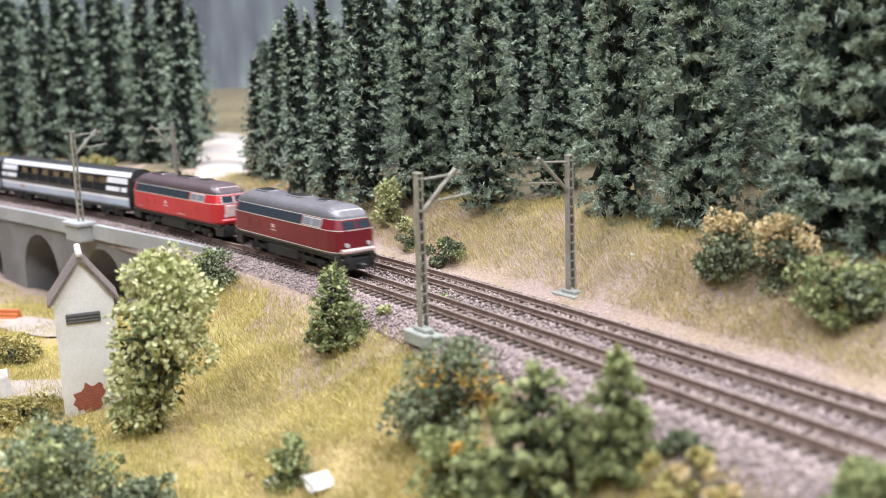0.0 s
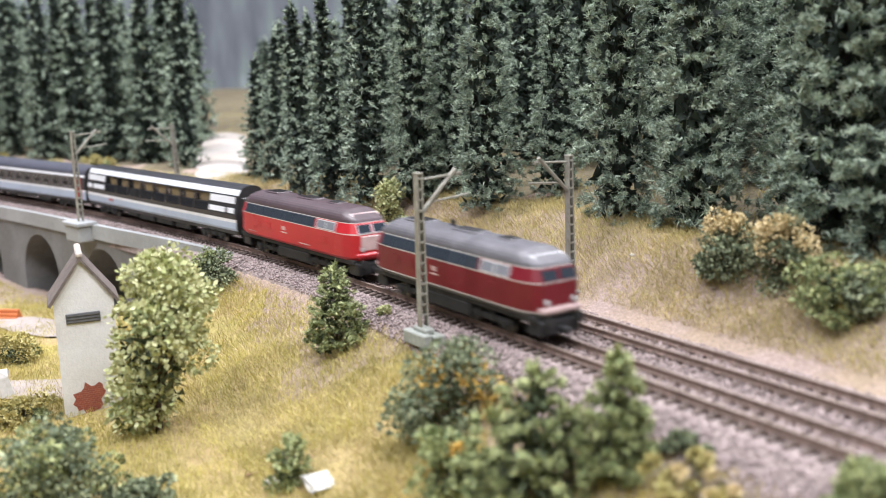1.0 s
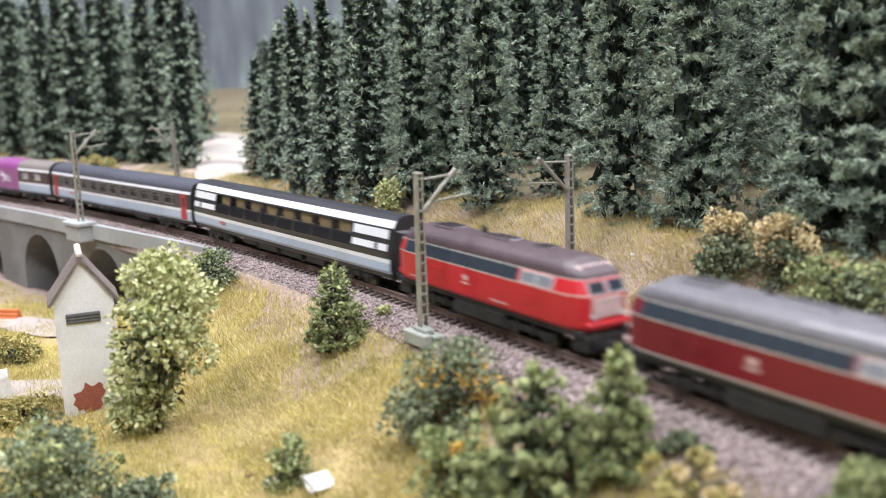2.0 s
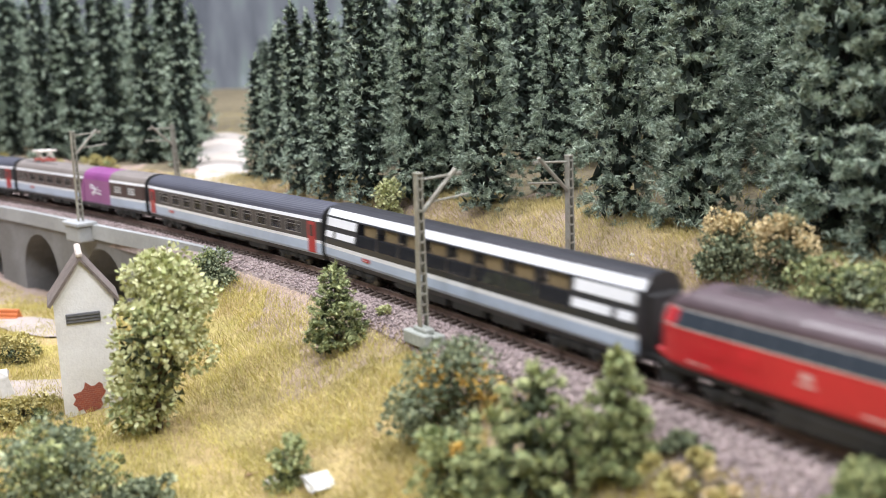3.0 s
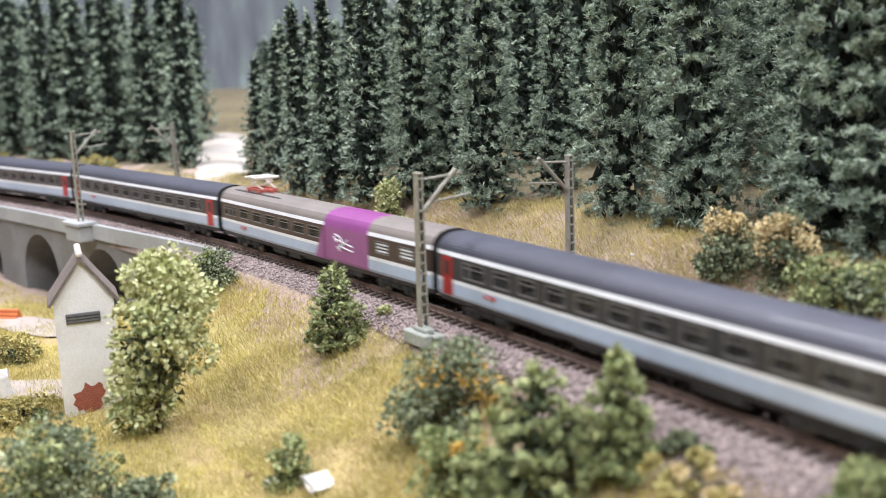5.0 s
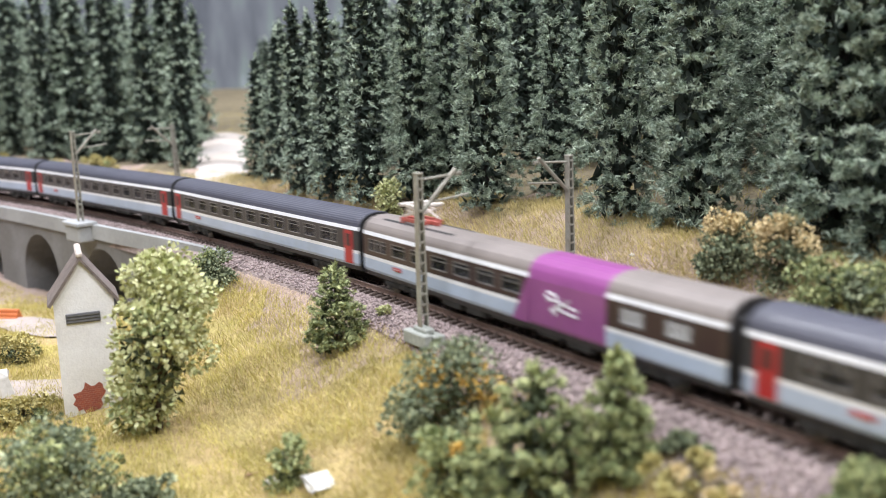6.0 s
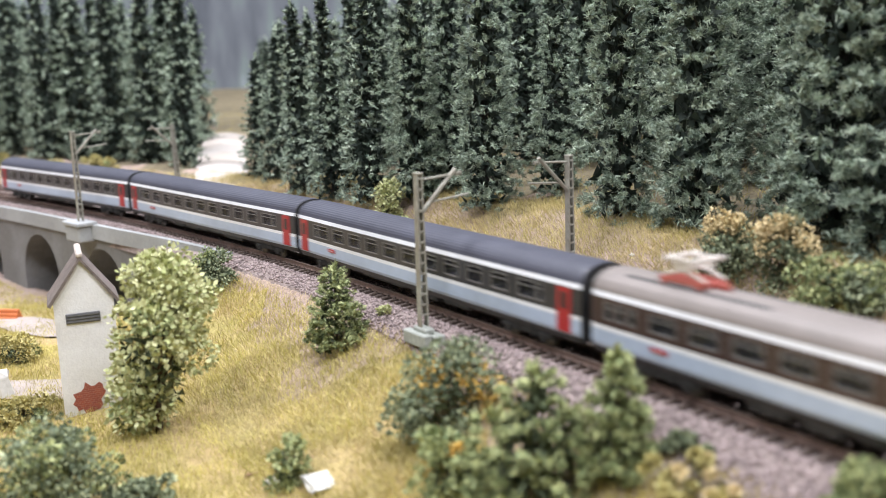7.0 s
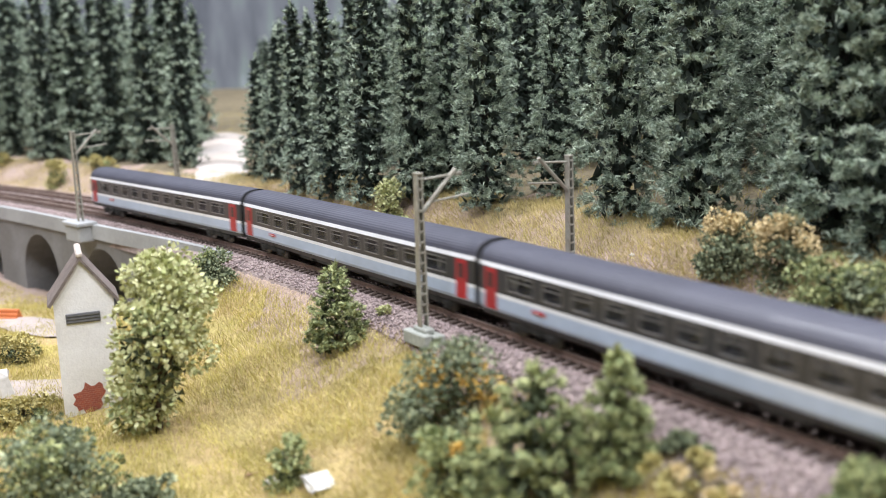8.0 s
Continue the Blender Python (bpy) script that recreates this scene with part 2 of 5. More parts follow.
def ballast_stones():
    rng = np.random.default_rng(7)
    n = 60000
    s = 0.03 + 1.07 * rng.random(n) ** 1.45
    o = rng.uniform(-0.0255, 0.0445, n)
    near = rng.random(n) < 0.35
    o = np.where(near, rng.uniform(-0.0265, -0.005, n), o)
    z = np.where(o < -0.0115, -0.0030 - (-0.0115 - o) * 0.60, np.where(o > 0.0355, -0.0030 - (o - 0.0355) * 0.5, -0.0030))
    between = (np.abs(o) < 0.0036) | (np.abs(o - SP) < 0.0036)
    z = np.where(between, -0.0024, np.where((o > 0.0055) & (o < SP - 0.0055), -0.0026, z))
    ends = ((o < -0.0050) & (o > -0.0086)) | ((o > SP + 0.0050) & (o < SP + 0.0086))
    z = np.where(ends, -0.0036, z)
    keep = ~((np.abs(np.abs(o) - 0.0045) < 0.0009) | (np.abs(np.abs(o - SP) - 0.0045) < 0.0009))
    bridge = (s > 0.42) & (o < -0.0185 + np.interp(s, [0.40, 0.47, 0.53, 0.58], [0.0115, 0.0070, 0.0022, 0.0]))
    keep &= ~bridge
    keep &= o > np.interp(s, [0.18, 0.27, 0.36], [-0.0262, -0.0215, -0.0165])
    s, o, z = s[keep], o[keep], z[keep]
    n = len(s)
    x, y, _ = rail_xy(s, o)
    size = rng.uniform(0.00032, 0.00078, n)
    ctr = np.stack([x, y, z + size * rng.uniform(-0.15, 0.55, n)], -1)
    octa = np.array([[1, 0, 0], [-1, 0, 0], [0, 1, 0], [0, -1, 0], [0, 0, 1], [0, 0, -1]], float)
    v = octa[None] * size[:, None, None] * rng.uniform(0.7, 1.25, (n, 6, 3))
    v += rng.normal(0, 0.22, (n, 6, 3)) * size[:, None, None]
    a = rng.random(n) * 6.283
    ca, sa = np.cos(a)[:, None], np.sin(a)[:, None]
    vx = v[..., 0] * ca - v[..., 1] * sa
    vy = v[..., 0] * sa + v[..., 1] * ca
    v = np.stack([vx, vy, v[..., 2] * 0.8], -1) + ctr[:, None]
    tri = np.array([[0, 2, 4], [2, 1, 4], [1, 3, 4], [3, 0, 4], [2, 0, 5], [1, 2, 5], [3, 1, 5], [0, 3, 5]])
    me = bpy.data.meshes.new("ballast_stones")
    me.vertices.add(n * 6)
    me.vertices.foreach_set("co", v.astype(np.float32).ravel())
    f = (np.arange(n)[:, None, None] * 6 + tri[None]).astype(np.int32).reshape(-1)
    me.loops.add(len(f))
    me.loops.foreach_set("vertex_index", f)
    me.polygons.add(len(f) // 3)
    me.polygons.foreach_set("loop_start", np.arange(0, len(f), 3, dtype=np.int32))
    me.materials.append(M_STONE)
    me.update(calc_edges=True)
    return tagged(new("ballast_stones", me), "loose pinkish grey ballast stones round the tracks", "ballast", kind="stuff")


ballast_stones()

# ---- viaduct ----


def wall_line(s):
    """How far the straight south face closes in on the curving track."""
    return float(np.interp(s, [0.40, 0.47, 0.53, 0.58], [0.0115, 0.0070, 0.0022, 0.0]))


def viaduct():
    root = tagged(new("viaduct"), "grey concrete arched viaduct carrying two tracks", "bridge")
    s_start, s_end = 0.500, 1.40
    o0, o1 = -0.0205, 0.040
    arches = [0.5530 + 0.080 * i for i in range(10)]
    half, spring, rise = 0.0235, -0.040, 0.0245
    top, bottom = -0.0100, -0.085
    cols = []
    ss = sorted(set([s_start, s_end] + [round(a + half * math.cos(math.pi * k / 14), 5) for a in arches for k in range(15)] + [round(a + 0.040, 5) for a in arches]))
    for s in ss:
        lo = bottom
        jump = False
        for a in arches:
            if abs(s - a) <= half + 1e-6:
                lo = spring + rise * math.sqrt(max(0, 1 - ((s - a) / half) ** 2))
                jump = abs(abs(s - a) - half) < 1e-4
                left = s < a
        if jump:
            cols += [(s, bottom), (s, spring)] if left else [(s, spring), (s, bottom)]
        else:
            cols.append((s, lo))
    verts, faces = [], []
    for s, lo in cols:
        for o, z in ((o0 + wall_line(s), lo), (o0 + wall_line(s), top), (o1, top), (o1, lo)):
            x, y, _ = rail_xy(s, o)
            verts.append((float(x), float(y), z))
    for i in range(len(cols) - 1):
        a, b = i * 4, i * 4 + 4
        if abs(cols[i][0] - cols[i + 1][0]) > 1e-6:
            faces += [(a, b, b + 1, a + 1), (a + 1, b + 1, b + 2, a + 2), (a + 2, b + 2, b + 3, a + 3)]
        faces.append((a + 3, b + 3, b, a))
    meshpart("arch_wall", raw("arch_wall", verts, faces, M_CONCRETE), root)
    prof = [(-0.0225, -0.0100), (-0.0225, -0.0022), (-0.0195, -0.0022), (-0.0195, -0.0052), (0.0425, -0.0052), (0.0425, -0.0100)]
    meshpart("deck", sweep("deck", prof, s_start - 0.075, s_end, 0.01, M_CONCRETE_L, line=wall_line), root, "pale grey deck beam")
    # Added dark sheet closing the arches, so their insides read as shade.
    meshpart("arch_shade_sheet", sweep("arch_shade_sheet", [(0.010, -0.085), (0.010, -0.0105), (0.013, -0.0105), (0.013, -0.085)], s_start, s_end, 0.01, M_ARCH_SHADE), root, "added dark sheet standing for the shade in the arches")
    # refuges that carry the masts
    for sc in (0.5665, 0.5665 + 0.320):
        bm = bmesh.new()
        box(bm, -0.0085, -0.0290, -0.0115, 0.0085, -0.0200, -0.0028, 0.0006)
        box(bm, -0.0098, -0.0302, -0.0029, 0.0098, -0.0185, -0.0008, 0.0004)
        ob = part("mast_refuge", bm, M_CONCRETE_L, root, "pale bracket ledge under the mast")
        x, y, th = rail_xy(sc, 0)
        ob.matrix_basis = Matrix.Translation((float(x), float(y), 0)) @ Matrix.Rotation(th + math.pi, 4, "Z") @ Matrix.Identity(4)
    return root


viaduct()

# ---- vegetation ----
M_NEEDLE = mat("conifer_needles", (0.055, 0.098, 0.074), 0.58, var=0.35, scale=400, hue=(0.58, 0.68, 0.53), island=0.50, skew=1.4, mix_scale=330)
M_TWIG = mat("pale_twig", (0.42, 0.36, 0.27), 0.85, var=0.2, scale=600)
# Dark leaf green that paints in the shade within shrub crowns.
M_SHADE = mat("leaf_shade", (0.060, 0.080, 0.038), 0.8, var=0.3, scale=400)
# Near-black green: the shade inside spruce crowns, put into the colour.
M_SPRUCE_SHADE = mat("spruce_shade", (0.024, 0.040, 0.030), 0.8, var=0.3, scale=400)
M_BARKDARK = mat("spruce_bark", (0.035, 0.032, 0.028), 0.9, var=0.3, scale=600)
M_BARK = mat("bark", (0.12, 0.08, 0.055), 0.9, var=0.3, scale=600, bump=0.5)
M_LEAF_LIGHT = mat("pale_green_leaves", (0.30, 0.34, 0.13), 0.7, var=0.2, scale=500, hue=(0.66, 0.65, 0.38), island=0.7)
M_LEAF_MID = mat("green_leaves", (0.095, 0.135, 0.050), 0.7, var=0.25, scale=500, hue=(0.52, 0.55, 0.26), island=0.85, skew=1.5)
M_LEAF_DARK = mat("dark_green_leaves", (0.060, 0.088, 0.050), 0.75, var=0.25, scale=500, hue=(0.38, 0.42, 0.25), island=0.8, skew=1.5)
M_LEAF_YELLOW = mat("yellow_green_leaves", (0.34, 0.31, 0.12), 0.75, var=0.25, scale=500, hue=(0.48, 0.41, 0.17), island=0.7)
M_LEAF_BROWN = mat("ochre_leaves", (0.50, 0.40, 0.20), 0.8, var=0.2, scale=500, hue=(0.72, 0.59, 0.35), island=0.7)
M_LEAF_OCHRE = mat("orange_leaves", (0.50, 0.29, 0.05), 0.8, var=0.2, scale=500, hue=(0.55, 0.38, 0.10), island=0.7)
M_GRASS_GREEN = mat("grass_green", (0.40, 0.36, 0.085), 0.8, var=0.25, scale=60, hue=(0.58, 0.49, 0.18), island=0.6)
M_GRASS_STRAW = mat("grass_straw", (0.60, 0.49, 0.28), 0.8, var=0.25, scale=60, hue=(0.46, 0.39, 0.16), island=0.6)


def flakes(rng, ctr, direc, length, width, spread, per):
    """Quads of leaf or needle tufts round each centre, pointing along direc with some spread."""
    n = len(ctr) * per
    c = np.repeat(ctr, per, 0)
    d = np.repeat(direc, per, 0) + rng.normal(0, spread, (n, 3))
    d /= np.linalg.norm(d, axis=1)[:, None] + 1e-9
    r = rng.normal(0, 1, (n, 3))
    w = np.cross(d, r)
    w /= np.linalg.norm(w, axis=1)[:, None] + 1e-9
    ln = length * rng.uniform(0.55, 1.3, n)[:, None]
    wd = width * rng.uniform(0.6, 1.3, n)[:, None]
    return c, d, w, ln, wd


def quad_blades(c, d, w, ln, wd):
    a = c - w * wd * 0.5
    b = c + w * wd * 0.5
    e = c + d * ln + w * wd * 0.35
    f = c + d * ln - w * wd * 0.35
    return np.stack([a, b, e, f], 1).reshape(-1, 3)


def tri_blades(c, d, w, ln, wd):
    return np.stack([c - w * wd * 0.5, c + w * wd * 0.5, c + d * ln], 1).reshape(-1, 3)


def conifer_crown(seed, h, r, layers, arms, per, ln0, wd0, power=0.60, droop0=0.10):
    """Drooping branches in layers; each ends in tufts of fine needles, with dark room between them."""
    rng = np.random.default_rng(seed)
    out = []
    for q in range(layers):
        t = (q + 0.4) / layers
        n = max(4, int(round(arms * (1 - t) ** 0.45)))
        a0 = rng.random() * 6.283
        for b in range(n):
            a = a0 + 6.283 * b / n + rng.normal(0, 0.25)
            z = h * (0.03 + 0.95 * t) + rng.normal(0, h * 0.012)
            R = (r * (1 - t) ** power * min(1.0, 0.72 + 1.6 * t) + 0.0012) * rng.uniform(0.66, 1.18)
            droop = rng.uniform(droop0, droop0 + 0.40)
            ax = np.array([math.cos(a), math.sin(a), 0.0])
            side = np.array([-math.sin(a), math.cos(a), 0.0])
            tufts = 1 + int(round(3.2 * R / r))
            k = 1.0 - 0.42 * rng.random(tufts) ** 1.3
            k[0] = 1.0
            p = ax * (R * k)[:, None] + side * (rng.normal(0, 0.14, tufts) * R)[:, None]
            p[:, 2] += z - droop * R * k ** 1.7
            nb = tufts * per
            c = np.repeat(p, per, 0) + rng.normal(0, 0.0005, (nb, 3))
            d = ax * rng.uniform(0.2, 1.0, nb)[:, None] + side * rng.normal(0, 0.65, nb)[:, None] + np.array([0, 0, 1.0]) * rng.normal(0.10, 0.42, nb)[:, None]
            d /= np.linalg.norm(d, axis=1)[:, None]
            w = np.cross(d, rng.normal(0, 0.7, (nb, 3)) + np.array([0, 0, 1.0]))
            w /= np.linalg.norm(w, axis=1)[:, None] + 1e-9
            ln = ln0 * rng.uniform(0.45, 1.3, nb)[:, None]
            out.append(tri_blades(c - d * ln * 0.25, d, w, ln, wd0 * rng.uniform(0.6, 1.4, nb)[:, None]))
    tip = np.stack([rng.normal(0, 0.0005, 50), rng.normal(0, 0.0005, 50), h * np.linspace(0.92, 1.0, 50)], -1)
    d = rng.normal(0, 0.5, (50, 3)) + np.array([0, 0, 0.7])
    out.append(tri_blades(tip, d, np.cross(d, rng.normal(0, 1, (50, 3))), np.full((50, 1), 0.0022), np.full((50, 1), 0.0007)))
    return np.concatenate(out)


def shade_twigs(seed, h, r):
    """Coarse twigs close to the trunk, coloured dark to stand in for shade."""
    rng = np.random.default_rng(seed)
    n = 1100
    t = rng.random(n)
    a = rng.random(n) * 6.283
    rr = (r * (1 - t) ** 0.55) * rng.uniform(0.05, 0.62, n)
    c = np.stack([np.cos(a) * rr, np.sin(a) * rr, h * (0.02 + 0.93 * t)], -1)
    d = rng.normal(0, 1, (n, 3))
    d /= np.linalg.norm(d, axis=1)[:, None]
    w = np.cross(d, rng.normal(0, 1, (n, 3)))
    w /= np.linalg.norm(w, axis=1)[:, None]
    return poly_soup("inner_crown", tri_blades(c, d, w, np.full((n, 1), 0.0050), np.full((n, 1), 0.0030)), 3, M_SPRUCE_SHADE)


def trunk_mesh(h, r, seed, limbs=0, spread=0.0):
    bm = bmesh.new()
    rnd = random.Random(seed)
    tube(bm, (0, 0, -0.004), (rnd.uniform(-1, 1) * r * 0.3, 0, h * 0.5), r, 7, r * 0.7)
    tube(bm, (rnd.uniform(-1, 1) * r * 0.2, 0, h * 0.5), (0, 0, h * 0.96), r * 0.7, 7, r * 0.12)
    for i in range(limbs):
        a = i * 2.4 + rnd.random()
        z = h * (0.3 + 0.55 * i / max(1, limbs))
        q = spread * rnd.uniform(0.5, 0.9)
        tube(bm, (0, 0, z), (math.cos(a) * q, math.sin(a) * q, z + q * rnd.uniform(-0.2, 0.9)), r * 0.35, 5, r * 0.1)
    me = bpy.data.meshes.new("trunk")
    bm.to_mesh(me)
    bm.free()
    me.materials.append(M_BARKDARK)
    return me


CONIFER, CONIFER_FAR = [], []
for i, (h, r) in enumerate(((0.122, 0.0170), (0.116, 0.0165), (0.128, 0.0175), (0.110, 0.0160), (0.120, 0.0172))):
    tm = trunk_mesh(h, 0.0016, i, 14, r * 0.7)
    CONIFER.append((h, r, poly_soup("crown", conifer_crown(20 + i, h, r, 25, 13, 26, 0.0030, 0.00046), 3, M_NEEDLE), tm, shade_twigs(60 + i, h, r)))
    CONIFER_FAR.append((h, r, poly_soup("crown", conifer_crown(40 + i, h, r, 20, 10, 8, 0.0037, 0.00098), 3, M_NEEDLE), tm, shade_twigs(60 + i, h, r)))


def conifer(x, y, h, r, turn, kind):
    h0, r0, crown, trunk, inner = (CONIFER if y < 0.47 else CONIFER_FAR)[kind % len(CONIFER)]
    root = tagged(new("conifer"), "tall dark green model spruce with shaggy drooping branches", "conifer tree", "spruce forest")
    meshpart("trunk", trunk, root)
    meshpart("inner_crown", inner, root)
    meshpart("crown", crown, root)
    k, kx = h / h0, r / r0
    root.matrix_basis = Matrix.Translation((x, y, on_ground(x, y) - 0.001)) @ Matrix.Rotation(turn, 4, "Z") @ Matrix.Rotation(0.03 * math.sin(turn * 7), 4, "X") @ Matrix.Diagonal((kx, kx, k, 1))
    return root


def on_ground(x, y):
    s, o = track_coords(x, y)
    return float(height(s, o, x, y)[0])


def forest():
    rnd = random.Random(11)
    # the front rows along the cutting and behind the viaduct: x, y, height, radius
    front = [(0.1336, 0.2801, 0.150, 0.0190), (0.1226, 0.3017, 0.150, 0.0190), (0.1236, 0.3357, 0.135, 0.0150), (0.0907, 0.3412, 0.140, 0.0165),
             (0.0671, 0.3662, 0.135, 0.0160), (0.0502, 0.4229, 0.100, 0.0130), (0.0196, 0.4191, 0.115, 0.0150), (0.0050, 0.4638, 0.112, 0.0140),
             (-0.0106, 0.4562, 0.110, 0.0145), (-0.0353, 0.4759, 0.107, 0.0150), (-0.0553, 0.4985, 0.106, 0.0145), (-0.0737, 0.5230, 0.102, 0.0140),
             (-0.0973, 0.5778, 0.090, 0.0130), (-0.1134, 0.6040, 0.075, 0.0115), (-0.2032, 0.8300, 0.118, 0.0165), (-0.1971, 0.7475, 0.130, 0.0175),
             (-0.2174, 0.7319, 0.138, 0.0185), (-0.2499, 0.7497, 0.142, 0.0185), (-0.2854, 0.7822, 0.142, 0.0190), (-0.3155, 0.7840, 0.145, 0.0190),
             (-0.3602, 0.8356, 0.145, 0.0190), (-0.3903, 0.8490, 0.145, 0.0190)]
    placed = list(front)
    tries = 0
    while len(placed) < 270 and tries < 14000:
        tries += 1
        d = rnd.uniform(0.30, 1.28)
        px = rnd.uniform(-0.52, 0.56)
        x, y = d * px, d
        s, o = track_coords(x, y)
        s, o = float(s[0]), float(o[0])
        if o < (0.094 if s > 0.34 else 0.125) or s > 1.35:
            continue
        az = x / y
        if -0.250 < az < -0.184 or (0.290 < az < 0.345 and d < 0.50):
            continue
        gap = 0.0185 if d < 0.8 else 0.022
        if any((x - a[0]) ** 2 + (y - a[1]) ** 2 < gap * gap for a in placed):
            continue
        h = rnd.uniform(0.125, 0.150) if az < -0.25 else rnd.uniform(0.080, 0.100) if az < -0.09 else rnd.uniform(0.100, 0.118) if az < 0.13 else rnd.uniform(0.12, 0.145)
        placed.append((x, y, h, h * rnd.uniform(0.128, 0.150)))
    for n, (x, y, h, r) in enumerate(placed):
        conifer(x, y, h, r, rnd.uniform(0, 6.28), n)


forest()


def clump_leaves(rng, centres, radii, per, leaf, aspect=0.75):
    """Leaf flakes on the skin of many small clumps."""
    n = len(centres) * per
    d = rng.normal(0, 1, (n, 3))
    d /= np.linalg.norm(d, axis=1)[:, None]
    c = np.repeat(centres, per, 0) + d * np.repeat(radii, per)[:, None] * rng.uniform(0.70, 1.08, n)[:, None] * np.array([1, 1, 0.8])
    d = d + rng.normal(0, 0.6, (n, 3))
    d /= np.linalg.norm(d, axis=1)[:, None]
    w = np.cross(d, rng.normal(0, 1, (n, 3)))
    w /= np.linalg.norm(w, axis=1)[:, None] + 1e-9
    ln = leaf * rng.uniform(0.6, 1.3, n)[:, None]
    wd = ln * aspect
    return np.stack([c, c + d * ln * 0.5 + w * wd * 0.5, c + d * ln, c + d * ln * 0.5 - w * wd * 0.5], 1).reshape(-1, 3)


def bush(name, label, cat, x, y, width, h, m, seed, clumps=40, per=45, leaf=0.0017, taper=0.3, depth=None, second=None, group="", stem=0.0, twigs=3, base=None, wood=None, sway=0.10, foot=0.65):
    """A shrub or small leafy tree: a forked stem and an uneven crown of leaf clumps; second: (material, share, lower, upper) of clumps in another colour."""
    rng = np.random.default_rng(seed)
    root = tagged(new(name), label, cat, group)
    depth = depth or width
    clumps = int(clumps * 0.62)
    t = rng.random(clumps) ** 0.9
    zz = h * (stem + (1 - stem) * (0.06 + 0.86 * t))
    a = rng.random(clumps) * 6.283
    prof = np.clip(1 - taper * t - 0.55 * np.clip(t - 0.72, 0, 1) / 0.28 * (1 - taper), 0.12, 1) * np.clip(foot + 1.6 * t, 0, 1)
    rad = rng.random(clumps) ** 0.35 * prof * rng.uniform(0.60, 1.08, clumps)
    c = np.stack([np.cos(a) * rad * width * 0.50, np.sin(a) * rad * depth * 0.50, zz], -1)
    c[:, 0] += width * sway * np.sin(zz / h * 5 + seed)
    rc = min(width, h) * rng.uniform(0.10, 0.20, clumps)
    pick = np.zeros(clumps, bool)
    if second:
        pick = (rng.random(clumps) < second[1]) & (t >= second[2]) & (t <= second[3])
    per = int(per * 2.3)
    leaf = leaf * 0.78
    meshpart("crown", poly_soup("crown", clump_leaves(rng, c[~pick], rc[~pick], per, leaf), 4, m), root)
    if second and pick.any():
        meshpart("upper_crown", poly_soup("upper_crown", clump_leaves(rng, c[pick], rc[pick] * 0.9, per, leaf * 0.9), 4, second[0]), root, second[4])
    # Added dark flakes at the heart of the crown, coloured as its shade.
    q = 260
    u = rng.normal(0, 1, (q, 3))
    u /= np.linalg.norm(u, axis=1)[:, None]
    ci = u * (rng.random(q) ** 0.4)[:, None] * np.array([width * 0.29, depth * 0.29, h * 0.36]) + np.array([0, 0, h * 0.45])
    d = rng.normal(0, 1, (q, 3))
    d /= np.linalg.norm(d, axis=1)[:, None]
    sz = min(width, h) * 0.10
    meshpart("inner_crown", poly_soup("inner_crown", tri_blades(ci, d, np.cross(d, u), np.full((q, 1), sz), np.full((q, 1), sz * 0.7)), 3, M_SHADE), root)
    bm = bmesh.new()
    rs = max(0.0004, h * 0.022)
    tube(bm, (0, 0, -0.003), (0, 0, h * 0.55), rs, 7, rs * 0.5)
    for i in range(twigs + 3):
        q = c[i % clumps]
        tube(bm, (0, 0, h * 0.15 + h * 0.05 * (i % 4)), tuple(q), rs * 0.45, 5, rs * 0.15)
    part("stem", bm, wood or M_BARK, root)
    z = on_ground(x, y) if base is None else base
    root.matrix_basis = Matrix.Translation((x, y, z - 0.0005))
    return root


def young_tree(name, label, cat, x, y, width, h, m, seed, layers=9, arms=8, per=30, ln=0.0017, wd=0.00075, fork=()):
    """A bushy young tree: upswept branches in uneven tiers with soft tufts; fork: (x, y, height share, width share) of side leaders."""
    root = tagged(new(name), label, cat)
    crowns = [conifer_crown(seed, h, width * 0.42, layers, arms, per, ln, wd, 0.55, -0.35)]
    for n, (fx, fy, fh, fw) in enumerate(fork):
        c = conifer_crown(seed + 7 + n, h * fh, width * 0.5 * fw, max(5, int(layers * fh)), max(5, int(arms * 0.8)), per, ln, wd, 0.50, -0.35)
        crowns.append(c + np.array([fx * width, fy * width, 0.0]))
    meshpart("crown", poly_soup("crown", np.concatenate(crowns), 3, m), root)
    rng = np.random.default_rng(seed)
    # Dark flakes round the stem; their colour stands for the crown's inner shade.
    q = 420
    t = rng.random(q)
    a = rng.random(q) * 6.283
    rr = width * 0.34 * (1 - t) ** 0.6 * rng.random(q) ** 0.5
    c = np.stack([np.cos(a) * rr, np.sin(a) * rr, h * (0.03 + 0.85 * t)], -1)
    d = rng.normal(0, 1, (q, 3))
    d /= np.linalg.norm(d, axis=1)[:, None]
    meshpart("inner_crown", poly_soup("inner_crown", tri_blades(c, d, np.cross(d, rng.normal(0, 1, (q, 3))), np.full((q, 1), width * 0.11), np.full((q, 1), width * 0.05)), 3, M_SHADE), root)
    bm = bmesh.new()
    tube(bm, (0, 0, -0.003), (0, 0, h * 0.9), h * 0.022, 7, h * 0.005)
    for fx, fy, fh, fw in fork:
        tube(bm, (0, 0, h * 0.1), (fx * width, fy * width, h * fh * 0.8), h * 0.012, 6, h * 0.004)
    part("stem", bm, M_BARK, root)
    root.matrix_basis = Matrix.Translation((x, y, on_ground(x, y) - 0.0005))
    return root


